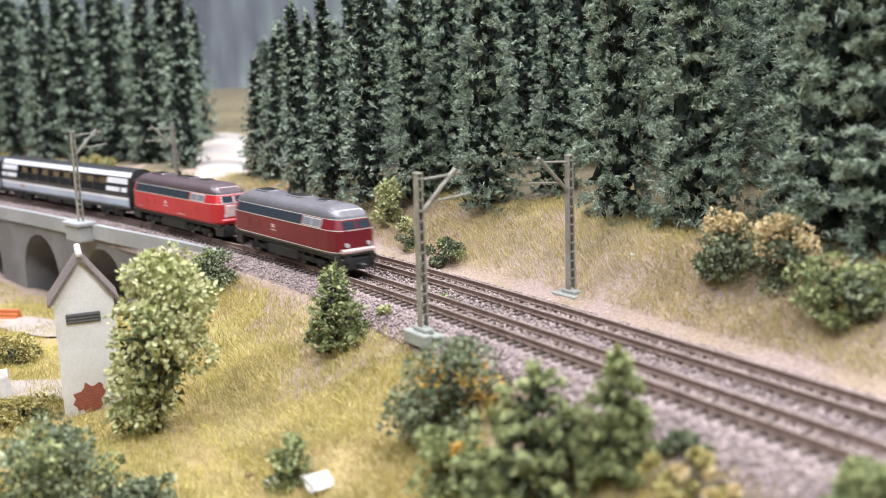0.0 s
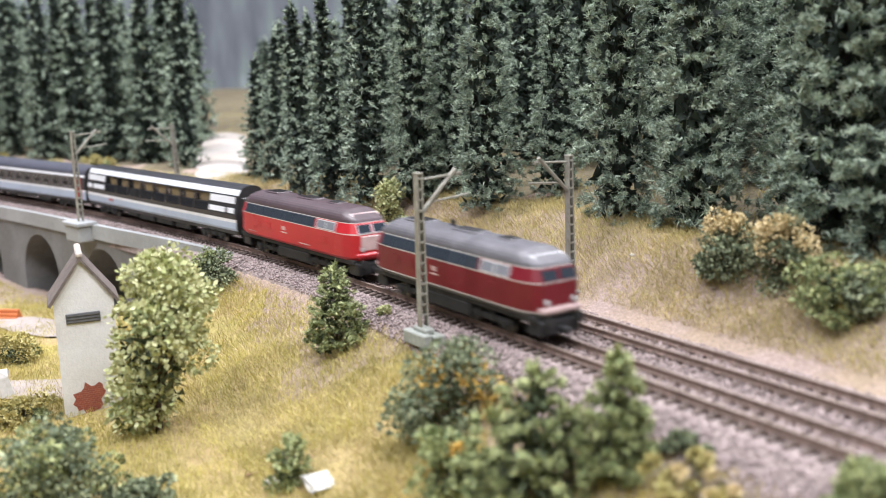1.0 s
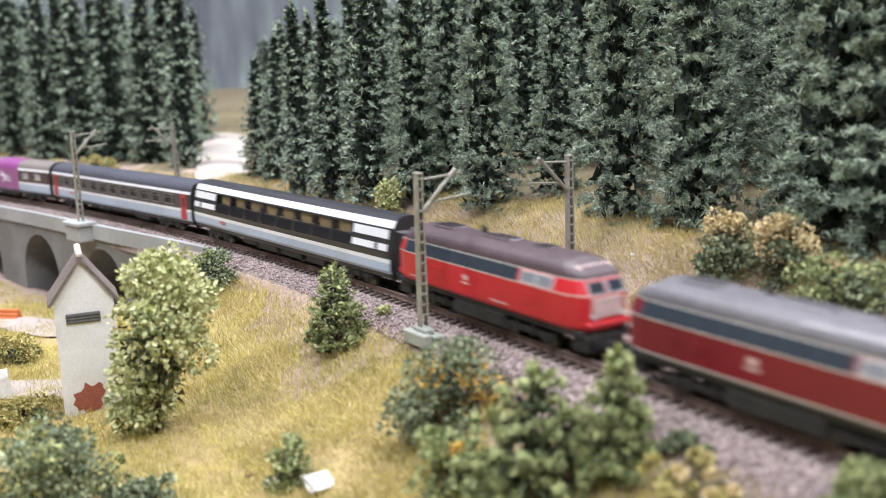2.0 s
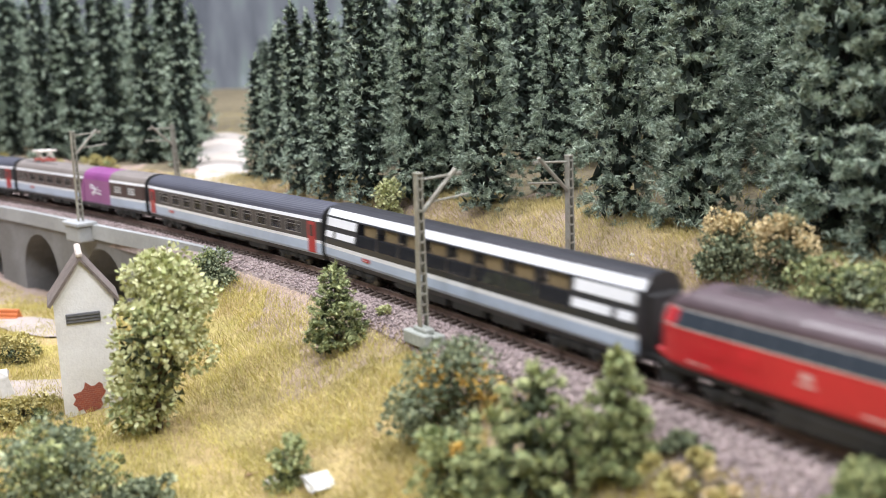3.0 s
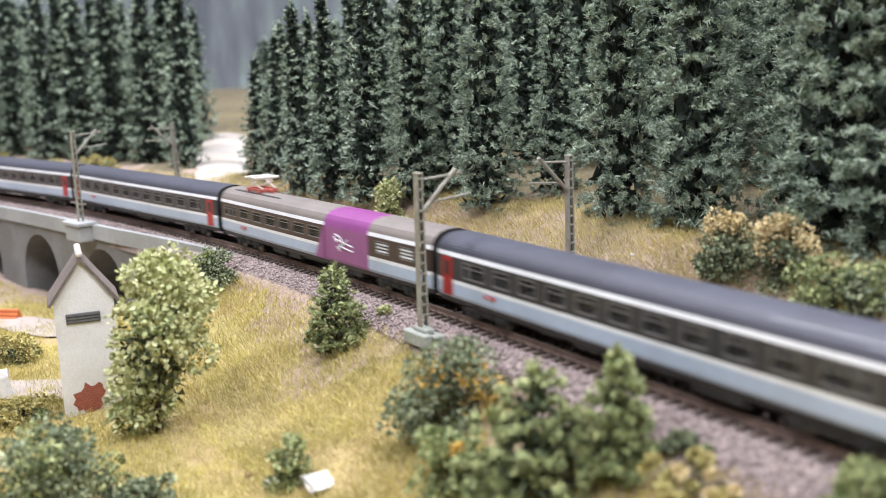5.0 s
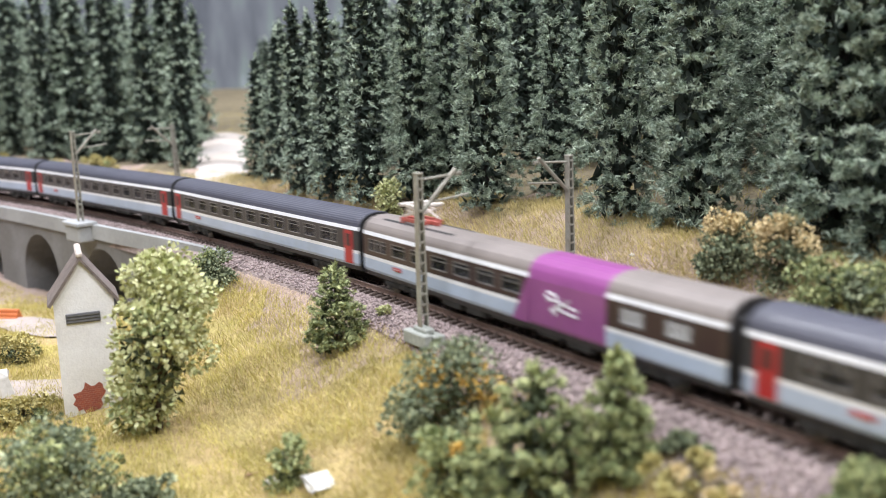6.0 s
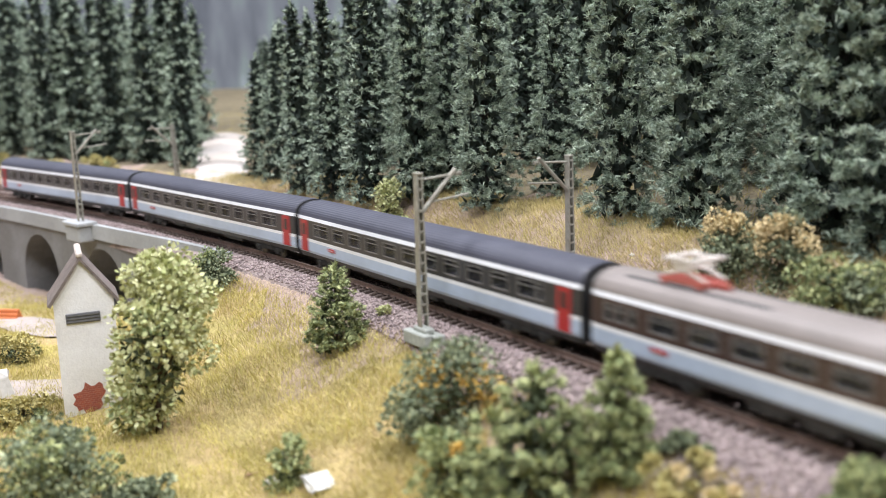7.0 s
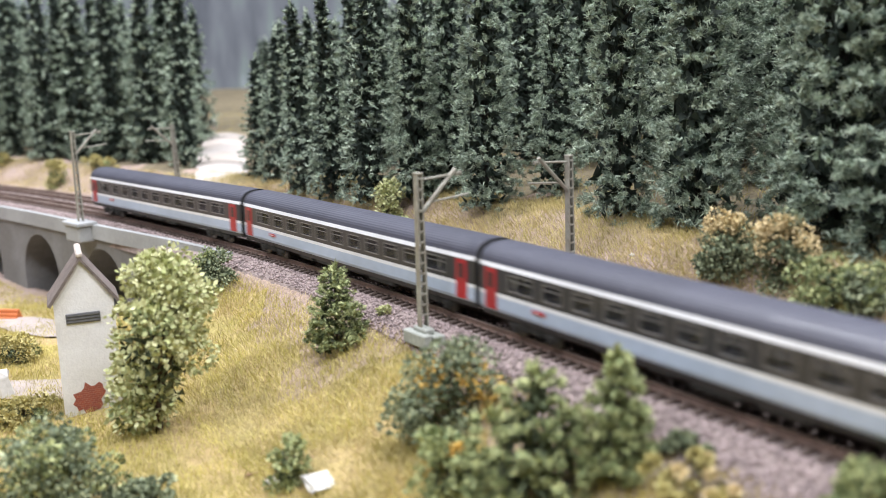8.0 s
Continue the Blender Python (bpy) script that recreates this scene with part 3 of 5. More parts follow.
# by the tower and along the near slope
# The tree's M_LEAF_MID clumps paint shade into the crown below its top.
bush("deciduous_tree", "pale yellow-green leafy tree beside the white tower", "deciduous tree", -0.0934, 0.3006, 0.0372, 0.0610, M_LEAF_LIGHT, 61, 135, 44, 0.0026, 0.18, stem=0.02, twigs=12, foot=0.25, sway=0.14, second=(M_LEAF_MID, 0.25, 0.0, 0.8, "darker green leaves, shade put into their colour"))
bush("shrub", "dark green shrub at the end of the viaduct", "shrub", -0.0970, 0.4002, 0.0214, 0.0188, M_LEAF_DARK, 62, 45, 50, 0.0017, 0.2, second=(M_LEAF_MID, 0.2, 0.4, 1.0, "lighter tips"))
young_tree("shrub", "dense cone-shaped green shrub on the grassy slope", "shrub", -0.0360, 0.3130, 0.0216, 0.0287, M_LEAF_MID, 63, layers=13, arms=11, per=26, ln=0.0014, wd=0.0006)
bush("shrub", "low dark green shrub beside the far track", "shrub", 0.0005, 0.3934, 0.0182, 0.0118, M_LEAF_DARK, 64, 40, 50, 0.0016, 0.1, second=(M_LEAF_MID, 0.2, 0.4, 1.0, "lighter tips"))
bush("shrub", "low dark green shrub at the cutting foot", "shrub", -0.0126, 0.4198, 0.0124, 0.0088, M_LEAF_DARK, 65, 20, 40, 0.0015, 0.1)
bush("sapling", "thin pale green sapling by the cutting", "sapling", -0.0250, 0.4479, 0.0158, 0.0227, M_LEAF_LIGHT, 66, 48, 30, 0.0020, 0.35, twigs=6)
bush("sapling", "low pale green sapling by the cutting", "sapling", -0.0183, 0.4358, 0.0115, 0.0117, M_LEAF_LIGHT, 67, 14, 26, 0.0016, 0.3)
# on the far bank
bush("shrub", "green shrub with ochre flowering top on the bank", "shrub", 0.0883, 0.2957, 0.0197, 0.0223, M_LEAF_DARK, 68, 60, 50, 0.0016, 0.1, second=(M_LEAF_BROWN, 0.9, 0.66, 1.0, "ochre flower heads"))
bush("shrub", "green shrub with straw-coloured top on the bank", "shrub", 0.0996, 0.2789, 0.0196, 0.0250, M_LEAF_DARK, 69, 60, 50, 0.0016, 0.1, second=(M_LEAF_BROWN, 0.75, 0.5, 1.0, "straw-coloured tips"))
bush("shrub", "fresh green shrub below the spruces", "shrub", 0.1062, 0.2594, 0.0202, 0.0182, M_LEAF_MID, 70, 50, 50, 0.0016, 0.2)
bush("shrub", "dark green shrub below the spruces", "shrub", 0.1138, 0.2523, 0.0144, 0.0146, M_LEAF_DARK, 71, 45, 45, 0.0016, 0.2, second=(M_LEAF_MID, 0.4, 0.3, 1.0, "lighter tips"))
bush("shrub", "small yellow shrub in the dry grass", "shrub", 0.1089, 0.2549, 0.0069, 0.0070, M_LEAF_YELLOW, 72, 16, 30, 0.0015, 0.3)
# foreground
bush("shrub", "dark green shrub with orange leaves and bare twigs", "shrub", -0.0003, 0.2476, 0.0326, 0.0254, M_LEAF_DARK, 73, 80, 48, 0.0017, 0.15, twigs=14, wood=M_TWIG, second=(M_LEAF_OCHRE, 0.30, 0.25, 0.95, "orange leaves"))
young_tree("young_conifer", "soft green bushy young tree near the ballast", "young tree", 0.0201, 0.2090, 0.0331, 0.0323, M_LEAF_MID, 74, layers=8, arms=9, per=34, ln=0.0018, wd=0.0008, fork=((-0.30, 0.05, 0.62, 0.62), (0.26, -0.08, 0.70, 0.55)))
young_tree("young_conifer", "slim soft green young tree near the ballast", "young tree", 0.0374, 0.2028, 0.0157, 0.0299, M_LEAF_MID, 75, layers=9, arms=8, per=32, ln=0.0018, wd=0.0008, fork=((0.22, 0.1, 0.55, 0.6),))
bush("shrub", "grey-green shrub with ochre leaves", "shrub", 0.0014, 0.2184, 0.0257, 0.0179, M_LEAF_MID, 76, 55, 45, 0.0018, 0.3, second=(M_LEAF_OCHRE, 0.2, 0.3, 0.9, "ochre leaves"))
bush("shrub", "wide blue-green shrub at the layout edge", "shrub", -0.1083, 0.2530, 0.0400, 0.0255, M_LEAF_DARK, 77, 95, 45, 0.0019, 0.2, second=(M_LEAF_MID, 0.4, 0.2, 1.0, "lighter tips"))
bush("shrub", "small green shrub at the layout edge", "shrub", -0.0821, 0.2520, 0.0250, 0.0095, M_LEAF_DARK, 78, 35, 40, 0.0018, 0.2)
bush("shrub", "thin green shrub by the pale slabs", "shrub", -0.0442, 0.2522, 0.0132, 0.0146, M_LEAF_MID, 79, 26, 40, 0.0017, 0.45)
bush("shrub", "green shrub beside the ballast shoulder", "shrub", 0.0761, 0.1683, 0.0131, 0.0096, M_LEAF_MID, 80, 40, 40, 0.0017, 0.2)
bush("shrub", "low grey-green shrub beside the ballast", "shrub", 0.0514, 0.1989, 0.0113, 0.0056, M_LEAF_DARK, 81, 30, 40, 0.0016, 0.1)
bush("shrub", "low yellow-green growth with brown leaves", "shrub", 0.0516, 0.1891, 0.0305, 0.0071, M_LEAF_YELLOW, 82, 45, 40, 0.0016, 0.1, second=(M_LEAF_BROWN, 0.4, 0.0, 1.0, "brown leaves"))
bush("weed", "pale green weed sprig beside the rail", "weed", 0.0026, 0.3264, 0.0097, 0.0075, M_LEAF_MID, 83, 10, 14, 0.0016, 0.3, twigs=6, wood=M_TWIG)
bush("weed", "small yellow-green weed at the ballast edge", "weed", -0.0197, 0.3169, 0.0095, 0.0035, M_LEAF_LIGHT, 84, 12, 16, 0.0015, 0.2)
# in the valley and behind the line
for k, (bx, by, bw, bh) in enumerate(((-0.1818, 0.3976, 0.0264, 0.0144), (-0.1496, 0.3290, 0.0251, 0.0096), (-0.1620, 0.3234, 0.0178, 0.0099), (-0.2782, 0.7014, 0.0196, 0.0196), (-0.2485, 0.7105, 0.0272, 0.0115), (-0.3508, 0.7837, 0.0164, 0.0100))):
    bush("shrub", "yellow-green broom-like shrub in dry grass", "shrub", bx, by, bw, bh, M_LEAF_YELLOW, 90 + k, 45, 40, 0.0017, 0.2, second=(M_LEAF_MID, 0.3, 0.0, 0.6, "green leaves"), group="yellow shrubs")


def grass(name, label, m, n, zones, seed, lmin, lmax, width, density=-0.95):
    """Static grass: leaning fibres in patches. zones: (s0, s1, o0, o1, share)."""
    rng = np.random.default_rng(seed)
    ss, oo = [], []
    tot = sum(z[4] for z in zones)
    for s0, s1, o0, o1, k in zones:
        q = int(n * k / tot)
        ss.append(rng.uniform(s0, s1, q))
        oo.append(rng.uniform(o0, o1, q))
    s, o = np.concatenate(ss), np.concatenate(oo)
    x, y, _ = rail_xy(s, o)
    patch = np.sin(x * 83 + 2.1 * np.sin(y * 61 + seed)) + np.sin(y * 97 + 1.7 * np.sin(x * 71)) + 0.8 * np.sin(x * 220 + y * 170)
    keep = patch + rng.normal(0, 1.0, len(s)) > density
    x, y = x[keep], y[keep]
    s, o = track_coords(x, y)
    z = height(s, o, x, y)
    n = len(x)
    lean = np.stack([np.sin(x * 40 + y * 25), np.cos(y * 37 - x * 18), np.zeros(n)], -1) * 0.35
    d = np.stack([np.zeros(n), np.zeros(n), np.ones(n)], -1) + rng.normal(0, 0.42, (n, 3)) + lean
    d[:, 2] = np.abs(d[:, 2]) + 0.15
    d /= np.linalg.norm(d, axis=1)[:, None]
    w = np.cross(d, rng.normal(0, 1, (n, 3)))
    w /= np.linalg.norm(w, axis=1)[:, None]
    ln = rng.uniform(lmin, lmax, n)[:, None]
    c = np.stack([x, y, z - 0.0003], -1)
    bend = rng.normal(0, 0.22, (n, 3)) * ln
    bend[:, 2] = -np.abs(bend[:, 2]) * 0.6
    mid = c + d * ln * 0.55
    tip = c + d * ln + bend
    v = np.stack([c - w * width, c + w * width, mid + w * width * 0.8, c - w * width, mid + w * width * 0.8, mid - w * width * 0.8, mid - w * width * 0.8, mid + w * width * 0.8, tip], 1).reshape(-1, 3)
    return tagged(new(name, poly_soup(name, v, 3, m)), label, "grass", kind="stuff")


grass("meadow_grass", "yellow-green static grass on the near slope", M_GRASS_GREEN, 150000, [(0.12, 0.50, -0.075, -0.0205, 5), (0.20, 0.56, -0.165, -0.070, 6), (0.46, 0.95, -0.16, -0.026, 7)], 31, 0.0020, 0.0046, 0.00010)
grass("dry_grass", "straw-coloured static grass over slopes and bank", M_GRASS_STRAW, 125000, [(0.12, 0.50, -0.070, -0.0185, 3), (0.20, 0.60, -0.165, -0.070, 1.5), (0.10, 0.62, 0.0475, 0.095, 5), (0.60, 1.0, 0.046, 0.080, 1.5)], 32, 0.0020, 0.0046, 0.000095)
grass("bank_grass", "olive static grass tufts on the cutting", M_GRASS_GREEN, 32000, [(0.10, 0.50, 0.050, 0.095, 4), (0.15, 0.45, 0.095, 0.30, 2), (0.72, 0.98, 0.19, 0.46, 1)], 33, 0.0020, 0.0044, 0.000095)

# ---- line-side things ----


def lattice_mast(s, o, side, h=0.0455, base_z=-0.0030, base=True, lean=0.03):
    """A catenary mast of two channels and rungs, its bracket reaching over the track. side: +1 reaches to larger o."""
    root = tagged(new("catenary_mast"), "grey lattice catenary mast with bracket arm, no wires", "catenary mast", "masts along the line")
    g = 0.00105

    def half(z):
        return g * (1.30 - 0.45 * z / h)

    def bar(bm, x0, x1, y0, y1):
        """An upright bar that leans in towards the top; y0, y1 from the channel's line."""
        vs = [bm.verts.new((x, sgn * (half(z) + y), z)) for z in (-0.0016, h) for x, y in ((x0, y0), (x1, y0), (x1, y1), (x0, y1))]
        for q in ((0, 1, 5, 4), (1, 2, 6, 5), (2, 3, 7, 6), (3, 0, 4, 7), (4, 5, 6, 7), (3, 2, 1, 0)):
            bm.faces.new([vs[c] for c in q])

    for sgn in (-1, 1):
        bm = bmesh.new()
        bar(bm, -0.00105, 0.00105, -0.00010, 0.00012)
        bar(bm, -0.00105, -0.00085, -0.00042, -0.00010)
        bar(bm, 0.00085, 0.00105, -0.00042, -0.00010)
        bmesh.ops.recalc_face_normals(bm, faces=bm.faces[:])
        part("upright", bm, M_MAST, root)
    n = 14
    for side_x in (-0.00112, 0.00112):
        for i in range(n):
            z = 0.0025 + i * (h - 0.004) / (n - 1)
            bm = bmesh.new()
            box(bm, side_x - 0.0001, -half(z), z - 0.00030, side_x + 0.0001, half(z), z + 0.00030)
            part("rung", bm, M_MAST, root)
    bm = bmesh.new()
    box(bm, -0.0013, -0.0012, h - 0.0003, 0.0013, 0.0012, h + 0.0003, 0.0001)
    part("cap", bm, M_MAST, root)
    d = side
    bm = bmesh.new()
    tube(bm, (0, d * 0.001, h - 0.0020), (0, d * 0.0134, h - 0.0012), 0.00038)
    part("top_tube", bm, M_MAST, root)
    bm = bmesh.new()
    tube(bm, (0, d * 0.0008, h - 0.0120), (0, d * 0.0134, h + 0.0003), 0.00068)
    part("strut", bm, M_MAST, root)
    bm = bmesh.new()
    tube(bm, (0, d * 0.0035, h - 0.0090), (0, d * 0.0182, h - 0.0078), 0.00034)
    part("steady_arm", bm, M_MAST, root)
    bm = bmesh.new()
    for k in range(3):
        tube(bm, (0, d * (0.0134 + k * 0.0008), h - 0.0012), (0, d * (0.0138 + k * 0.0008), h - 0.0012), 0.0007)
    part("insulator", bm, M_MAST, root)
    if base:
        bm = bmesh.new()
        box(bm, -0.0066, -0.0036, -0.0070, 0.0058, -0.0006, -0.0028, 0.0004)
        part("footing_slab", bm, M_MASTBASE, root, "grey footing slab")
        bm = bmesh.new()
        box(bm, -0.0048, -0.0004, -0.0070, 0.0072, 0.0034, -0.0032, 0.0004)
        part("footing_slab", bm, M_MASTBASE, root, "grey footing slab")
        bm = bmesh.new()
        box(bm, -0.0032, -0.0020, -0.0034, 0.0042, 0.0014, -0.0014, 0.0004)
        part("footing_block", bm, M_MASTBASE, root, "grey footing block")
    x, y, th = rail_xy(s, o)
    root.matrix_basis = Matrix.Translation((float(x), float(y), base_z)) @ Matrix.Rotation(-lean, 4, "Y") @ Matrix.Rotation(float(th) + math.pi, 4, "Z")
    return root


lattice_mast(0.2620, -0.0188, 1, base_z=0.0000, lean=0.010)
lattice_mast(0.2720, 0.0491, -1, base_z=0.0000, lean=0.016)
lattice_mast(0.5665, -0.0235, 1, h=0.0480, base_z=-0.0008, base=False, lean=0.008)
lattice_mast(0.5850, 0.0470, -1, h=0.0495, base_z=-0.0030, lean=0.040)


# ---- transformer tower ----
M_RENDER = mat("white_render", (0.72, 0.72, 0.73), 0.85, var=0.04, scale=700, bump=0.25, hue=(0.62, 0.61, 0.60), mix_scale=60)
M_TILE = mat("brown_roof_tile", (0.17, 0.14, 0.13), 0.8, var=0.25, scale=600, bump=0.4)
M_SLOT = mat("grey_louvre", (0.12, 0.12, 0.125), 0.6, var=0.15, scale=500)
M_RIDGE = mat("pale_ridge", (0.50, 0.44, 0.40), 0.8, var=0.2, scale=500)


def brick_material():
    m = bpy.data.materials.new("exposed_brick")
    m.use_nodes = True
    nt = m.node_tree
    b = nt.nodes["Principled BSDF"]
    b.inputs["Roughness"].default_value = 0.9
    tc = nt.nodes.new("ShaderNodeTexCoord")
    mp = nt.nodes.new("ShaderNodeMapping")
    mp.inputs["Rotation"].default_value = (math.pi / 2, 0, 0)
    br = nt.nodes.new("ShaderNodeTexBrick")
    br.inputs["Scale"].default_value = 330
    br.inputs["Color1"].default_value = (0.33, 0.085, 0.05, 1)
    br.inputs["Color2"].default_value = (0.25, 0.065, 0.045, 1)
    br.inputs["Mortar"].default_value = (0.38, 0.22, 0.17, 1)
    br.inputs["Mortar Size"].default_value = 0.012
    nt.links.new(tc.outputs["Object"], mp.inputs[0])
    nt.links.new(mp.outputs[0], br.inputs["Vector"])
    nt.links.new(br.outputs["Color"], b.inputs["Base Color"])
    return m


def transformer_tower():
    root = tagged(new("transformer_tower"), "narrow white rendered tower with steep brown gable roof", "tower building")
    w, d, h, g = 0.0100, 0.0098, 0.0432, 0.0140
    # walls with a gable
    vs = []
    for y in (-d, d):
        vs += [(-w, y, -0.004), (w, y, -0.004), (w, y, h), (0, y, h + g), (-w, y, h)]
    me = raw("wall_shell", vs, [(0, 1, 2, 3, 4), (9, 8, 7, 6, 5), (0, 5, 6, 1), (1, 6, 7, 2), (4, 9, 5, 0), (2, 7, 8, 3), (3, 8, 9, 4)], M_RENDER)
    meshpart("wall_shell", me, root)
    for sg in (-1, 1):
        t, ov = 0.0011, 0.0018
        dx, dz = w, -g
        ln = math.hypot(dx, dz)
        ux, uz = dx / ln, dz / ln
        nx, nz = -uz, ux
        a = (0.0, h + g + 0.0002)
        e = (ux * (ln + ov), h + g + uz * (ln + ov))
        pr = [(a[0], a[1]), (e[0], e[1]), (e[0] + nx * t, e[1] + nz * t), (a[0], a[1] + t / nx * 1.0)]
        vs = [(sg * x, y, z) for y in (-d - 0.0012, d + 0.0012) for x, z in pr]
        meshpart("roof_slope", raw("roof_slope", vs, [(0, 1, 2, 3), (7, 6, 5, 4), (0, 4, 5, 1), (1, 5, 6, 2), (2, 6, 7, 3), (3, 7, 4, 0)], M_TILE), root, "brown tiled roof slope")
    bm = bmesh.new()
    box(bm, -0.0011, -d - 0.0014, h + g + 0.0012, 0.0011, d + 0.0014, h + g + 0.0030, 0.0005)
    part("ridge", bm, M_RIDGE, root, "pale ridge capping")
    bm = bmesh.new()
    box(bm, -0.0064, -d - 0.0005, 0.0352, 0.0050, -d + 0.0003, 0.0388, 0.0002)
    lv = part("louvre", bm, M_SLOT, root, "dark grey louvre slot")
    for k in range(3):
        bm = bmesh.new()
        box(bm, -0.0062, -d - 0.0008, 0.0357 + k * 0.0011, 0.0048, -d - 0.0004, 0.0361 + k * 0.0011)
        part("slat", bm, M_SLOT, lv)
    # plaster fallen off near the foot
    rnd = random.Random(3)
    pts = []
    for k in range(22):
        a = k / 22 * 6.283
        r = 1 + rnd.uniform(-0.28, 0.22)
        pts.append((-0.0010 + math.cos(a) * 0.0052 * r + 0.0012 * math.sin(a), 0.0078 + math.sin(a) * 0.0056 * r))
    n = len(pts)
    vs = [(x, -d - 0.00015, z) for x, z in pts] + [(x, -d + 0.0006, z) for x, z in pts]
    fs = [tuple(range(n))] + [(i, i + n, (i + 1) % n + n, (i + 1) % n) for i in range(n)]
    meshpart("brick_patch", raw("brick_patch", vs, fs, brick_material()), root, "bare red brick where plaster fell off")
    root.matrix_basis = Matrix.Translation((-0.1293, 0.3413, -0.0440)) @ Matrix.Rotation(-0.012, 4, "Y") @ Matrix.Rotation(math.radians(22), 4, "Z")
    return root


transformer_tower()

# ---- sand road, backdrop, small line-side clutter ----


def sand_road():
    """A smooth pale track that climbs between the trees."""
    vs, fs = [], []
    d0, d1 = 0.57, 0.86
    za, zb = on_ground(-0.13, d0), on_ground(-0.19, d1)
    for i in range(22):
        u = i / 21
        d = d0 + (d1 - d0) * u
        for k in range(7):
            az = -0.254 + 0.016 * u * u + (0.060 - 0.020 * u) * k / 6
            x = az * d
            vs.append((x, d, za + (zb - za) * u + 0.0058 + 0.0022 * math.sin(math.pi * k / 6) + 0.0004 * math.sin(d * 160 + k)))
    for i in range(21):
        for k in range(6):
            a = i * 7 + k
            fs.append((a, a + 1, a + 8, a + 7))
    return tagged(new("sand_road", raw("sand_road", vs, fs, M_ROAD, smooth_shade=True)), "pale sandy forest track", "road", kind="structure")


sand_road()


def backdrop_material():
    m = bpy.data.materials.new("painted_forest")
    m.use_nodes = True
    nt = m.node_tree
    N, Lk = nt.nodes, nt.links
    b = N["Principled BSDF"]
    b.inputs["Roughness"].default_value = 0.9
    tc = N.new("ShaderNodeTexCoord")
    mp = N.new("ShaderNodeMapping")
    mp.inputs["Scale"].default_value = (1, 1, 0.22)
    Lk.new(tc.outputs["Object"], mp.inputs[0])
    n1 = N.new("ShaderNodeTexNoise")
    n1.inputs["Scale"].default_value = 26
    n1.inputs["Detail"].default_value = 5
    Lk.new(mp.outputs[0], n1.inputs["Vector"])
    cr = N.new("ShaderNodeValToRGB")
    els = cr.color_ramp.elements
    els[0].position, els[0].color = 0.32, (0.07, 0.08, 0.10, 1)
    els[1].position, els[1].color = 0.72, (0.30, 0.33, 0.38, 1)
    e = els.new(0.50)
    e.color = (0.14, 0.155, 0.18, 1)
    e = els.new(0.58)
    e.color = (0.16, 0.20, 0.20, 1)
    Lk.new(n1.outputs["Fac"], cr.inputs[0])
    Lk.new(cr.outputs[0], b.inputs["Base Color"])
    return m


def backdrop():
    vs, fs = [], []
    n = 40
    for i in range(n + 1):
        a = math.radians(-52 + 104 * i / n)
        x, y = 1.62 * math.sin(a) * 1.1, 1.66 * math.cos(a) ** 0.6
        for z, t in ((-0.15, 0), (0.95, 0), (0.95, 0.02), (-0.15, 0.02)):
            vs.append((x, y + t, z))
    for i in range(n):
        for k in range(4):
            fs.append((i * 4 + k, i * 4 + (k + 1) % 4, i * 4 + 4 + (k + 1) % 4, i * 4 + 4 + k))
    return tagged(new("backdrop", raw("backdrop", vs, fs, backdrop_material(), smooth_shade=False)), "painted backdrop of hazy blue-grey forest", "backdrop", kind="structure")


backdrop()

M_SLAB = mat("pale_stone_slab", (0.58, 0.57, 0.55), 0.8, var=0.1, scale=500, bump=0.3)
M_PLANK = mat("weathered_plank", (0.26, 0.15, 0.10), 0.8, var=0.3, scale=400, bump=0.3)
M_ORANGE = mat("orange_paint", (0.62, 0.20, 0.07), 0.5, var=0.1, scale=300)


def slab(name, label, cat, x, y, sx, sy, sz, turn, m, tilt=0.0, bev=0.0006, seed=0, rough=0.05):
    bm = bmesh.new()
    box(bm, -sx / 2, -sy / 2, 0, sx / 2, sy / 2, sz, bev)
    rnd = random.Random(seed)
    for v in bm.verts:
        v.co.x += rnd.uniform(-1, 1) * sx * rough
        v.co.y += rnd.uniform(-1, 1) * sy * rough
        v.co.z += rnd.uniform(-1, 1) * sz * rough
    ob = tagged(part(name, bm, m), label, cat)
    ob.matrix_basis = Matrix.Translation((x, y, on_ground(x, y) - 0.0004)) @ Matrix.Rotation(turn, 4, "Z") @ Matrix.Rotation(tilt, 4, "X")
    return ob


slab("stone_slab", "pale broken stone slab lying in the grass", "stone", -0.0337, 0.2495, 0.0105, 0.0095, 0.0014, 0.5, M_SLAB, 0.10, seed=1, rough=0.16)
slab("stone_slab", "small pale stone slab in the grass", "stone", -0.0479, 0.2556, 0.0062, 0.0045, 0.0014, -0.5, M_SLAB, 0.1, seed=2, rough=0.16)
slab("plank", "weathered brown plank beside the stones", "plank", -0.0400, 0.2625, 0.0135, 0.0012, 0.0010, -0.12, M_PLANK, seed=3, bev=0.0002)
slab("plank", "short weathered brown plank in the grass", "plank", -0.0545, 0.2636, 0.0080, 0.0011, 0.0010, 0.5, M_PLANK, seed=4, bev=0.0002)
slab("white_block", "white block at the path by the tower", "block", -0.1722, 0.3560, 0.0120, 0.0080, 0.0110, 0.2, M_SLAB, seed=5, bev=0.002, rough=0.10)


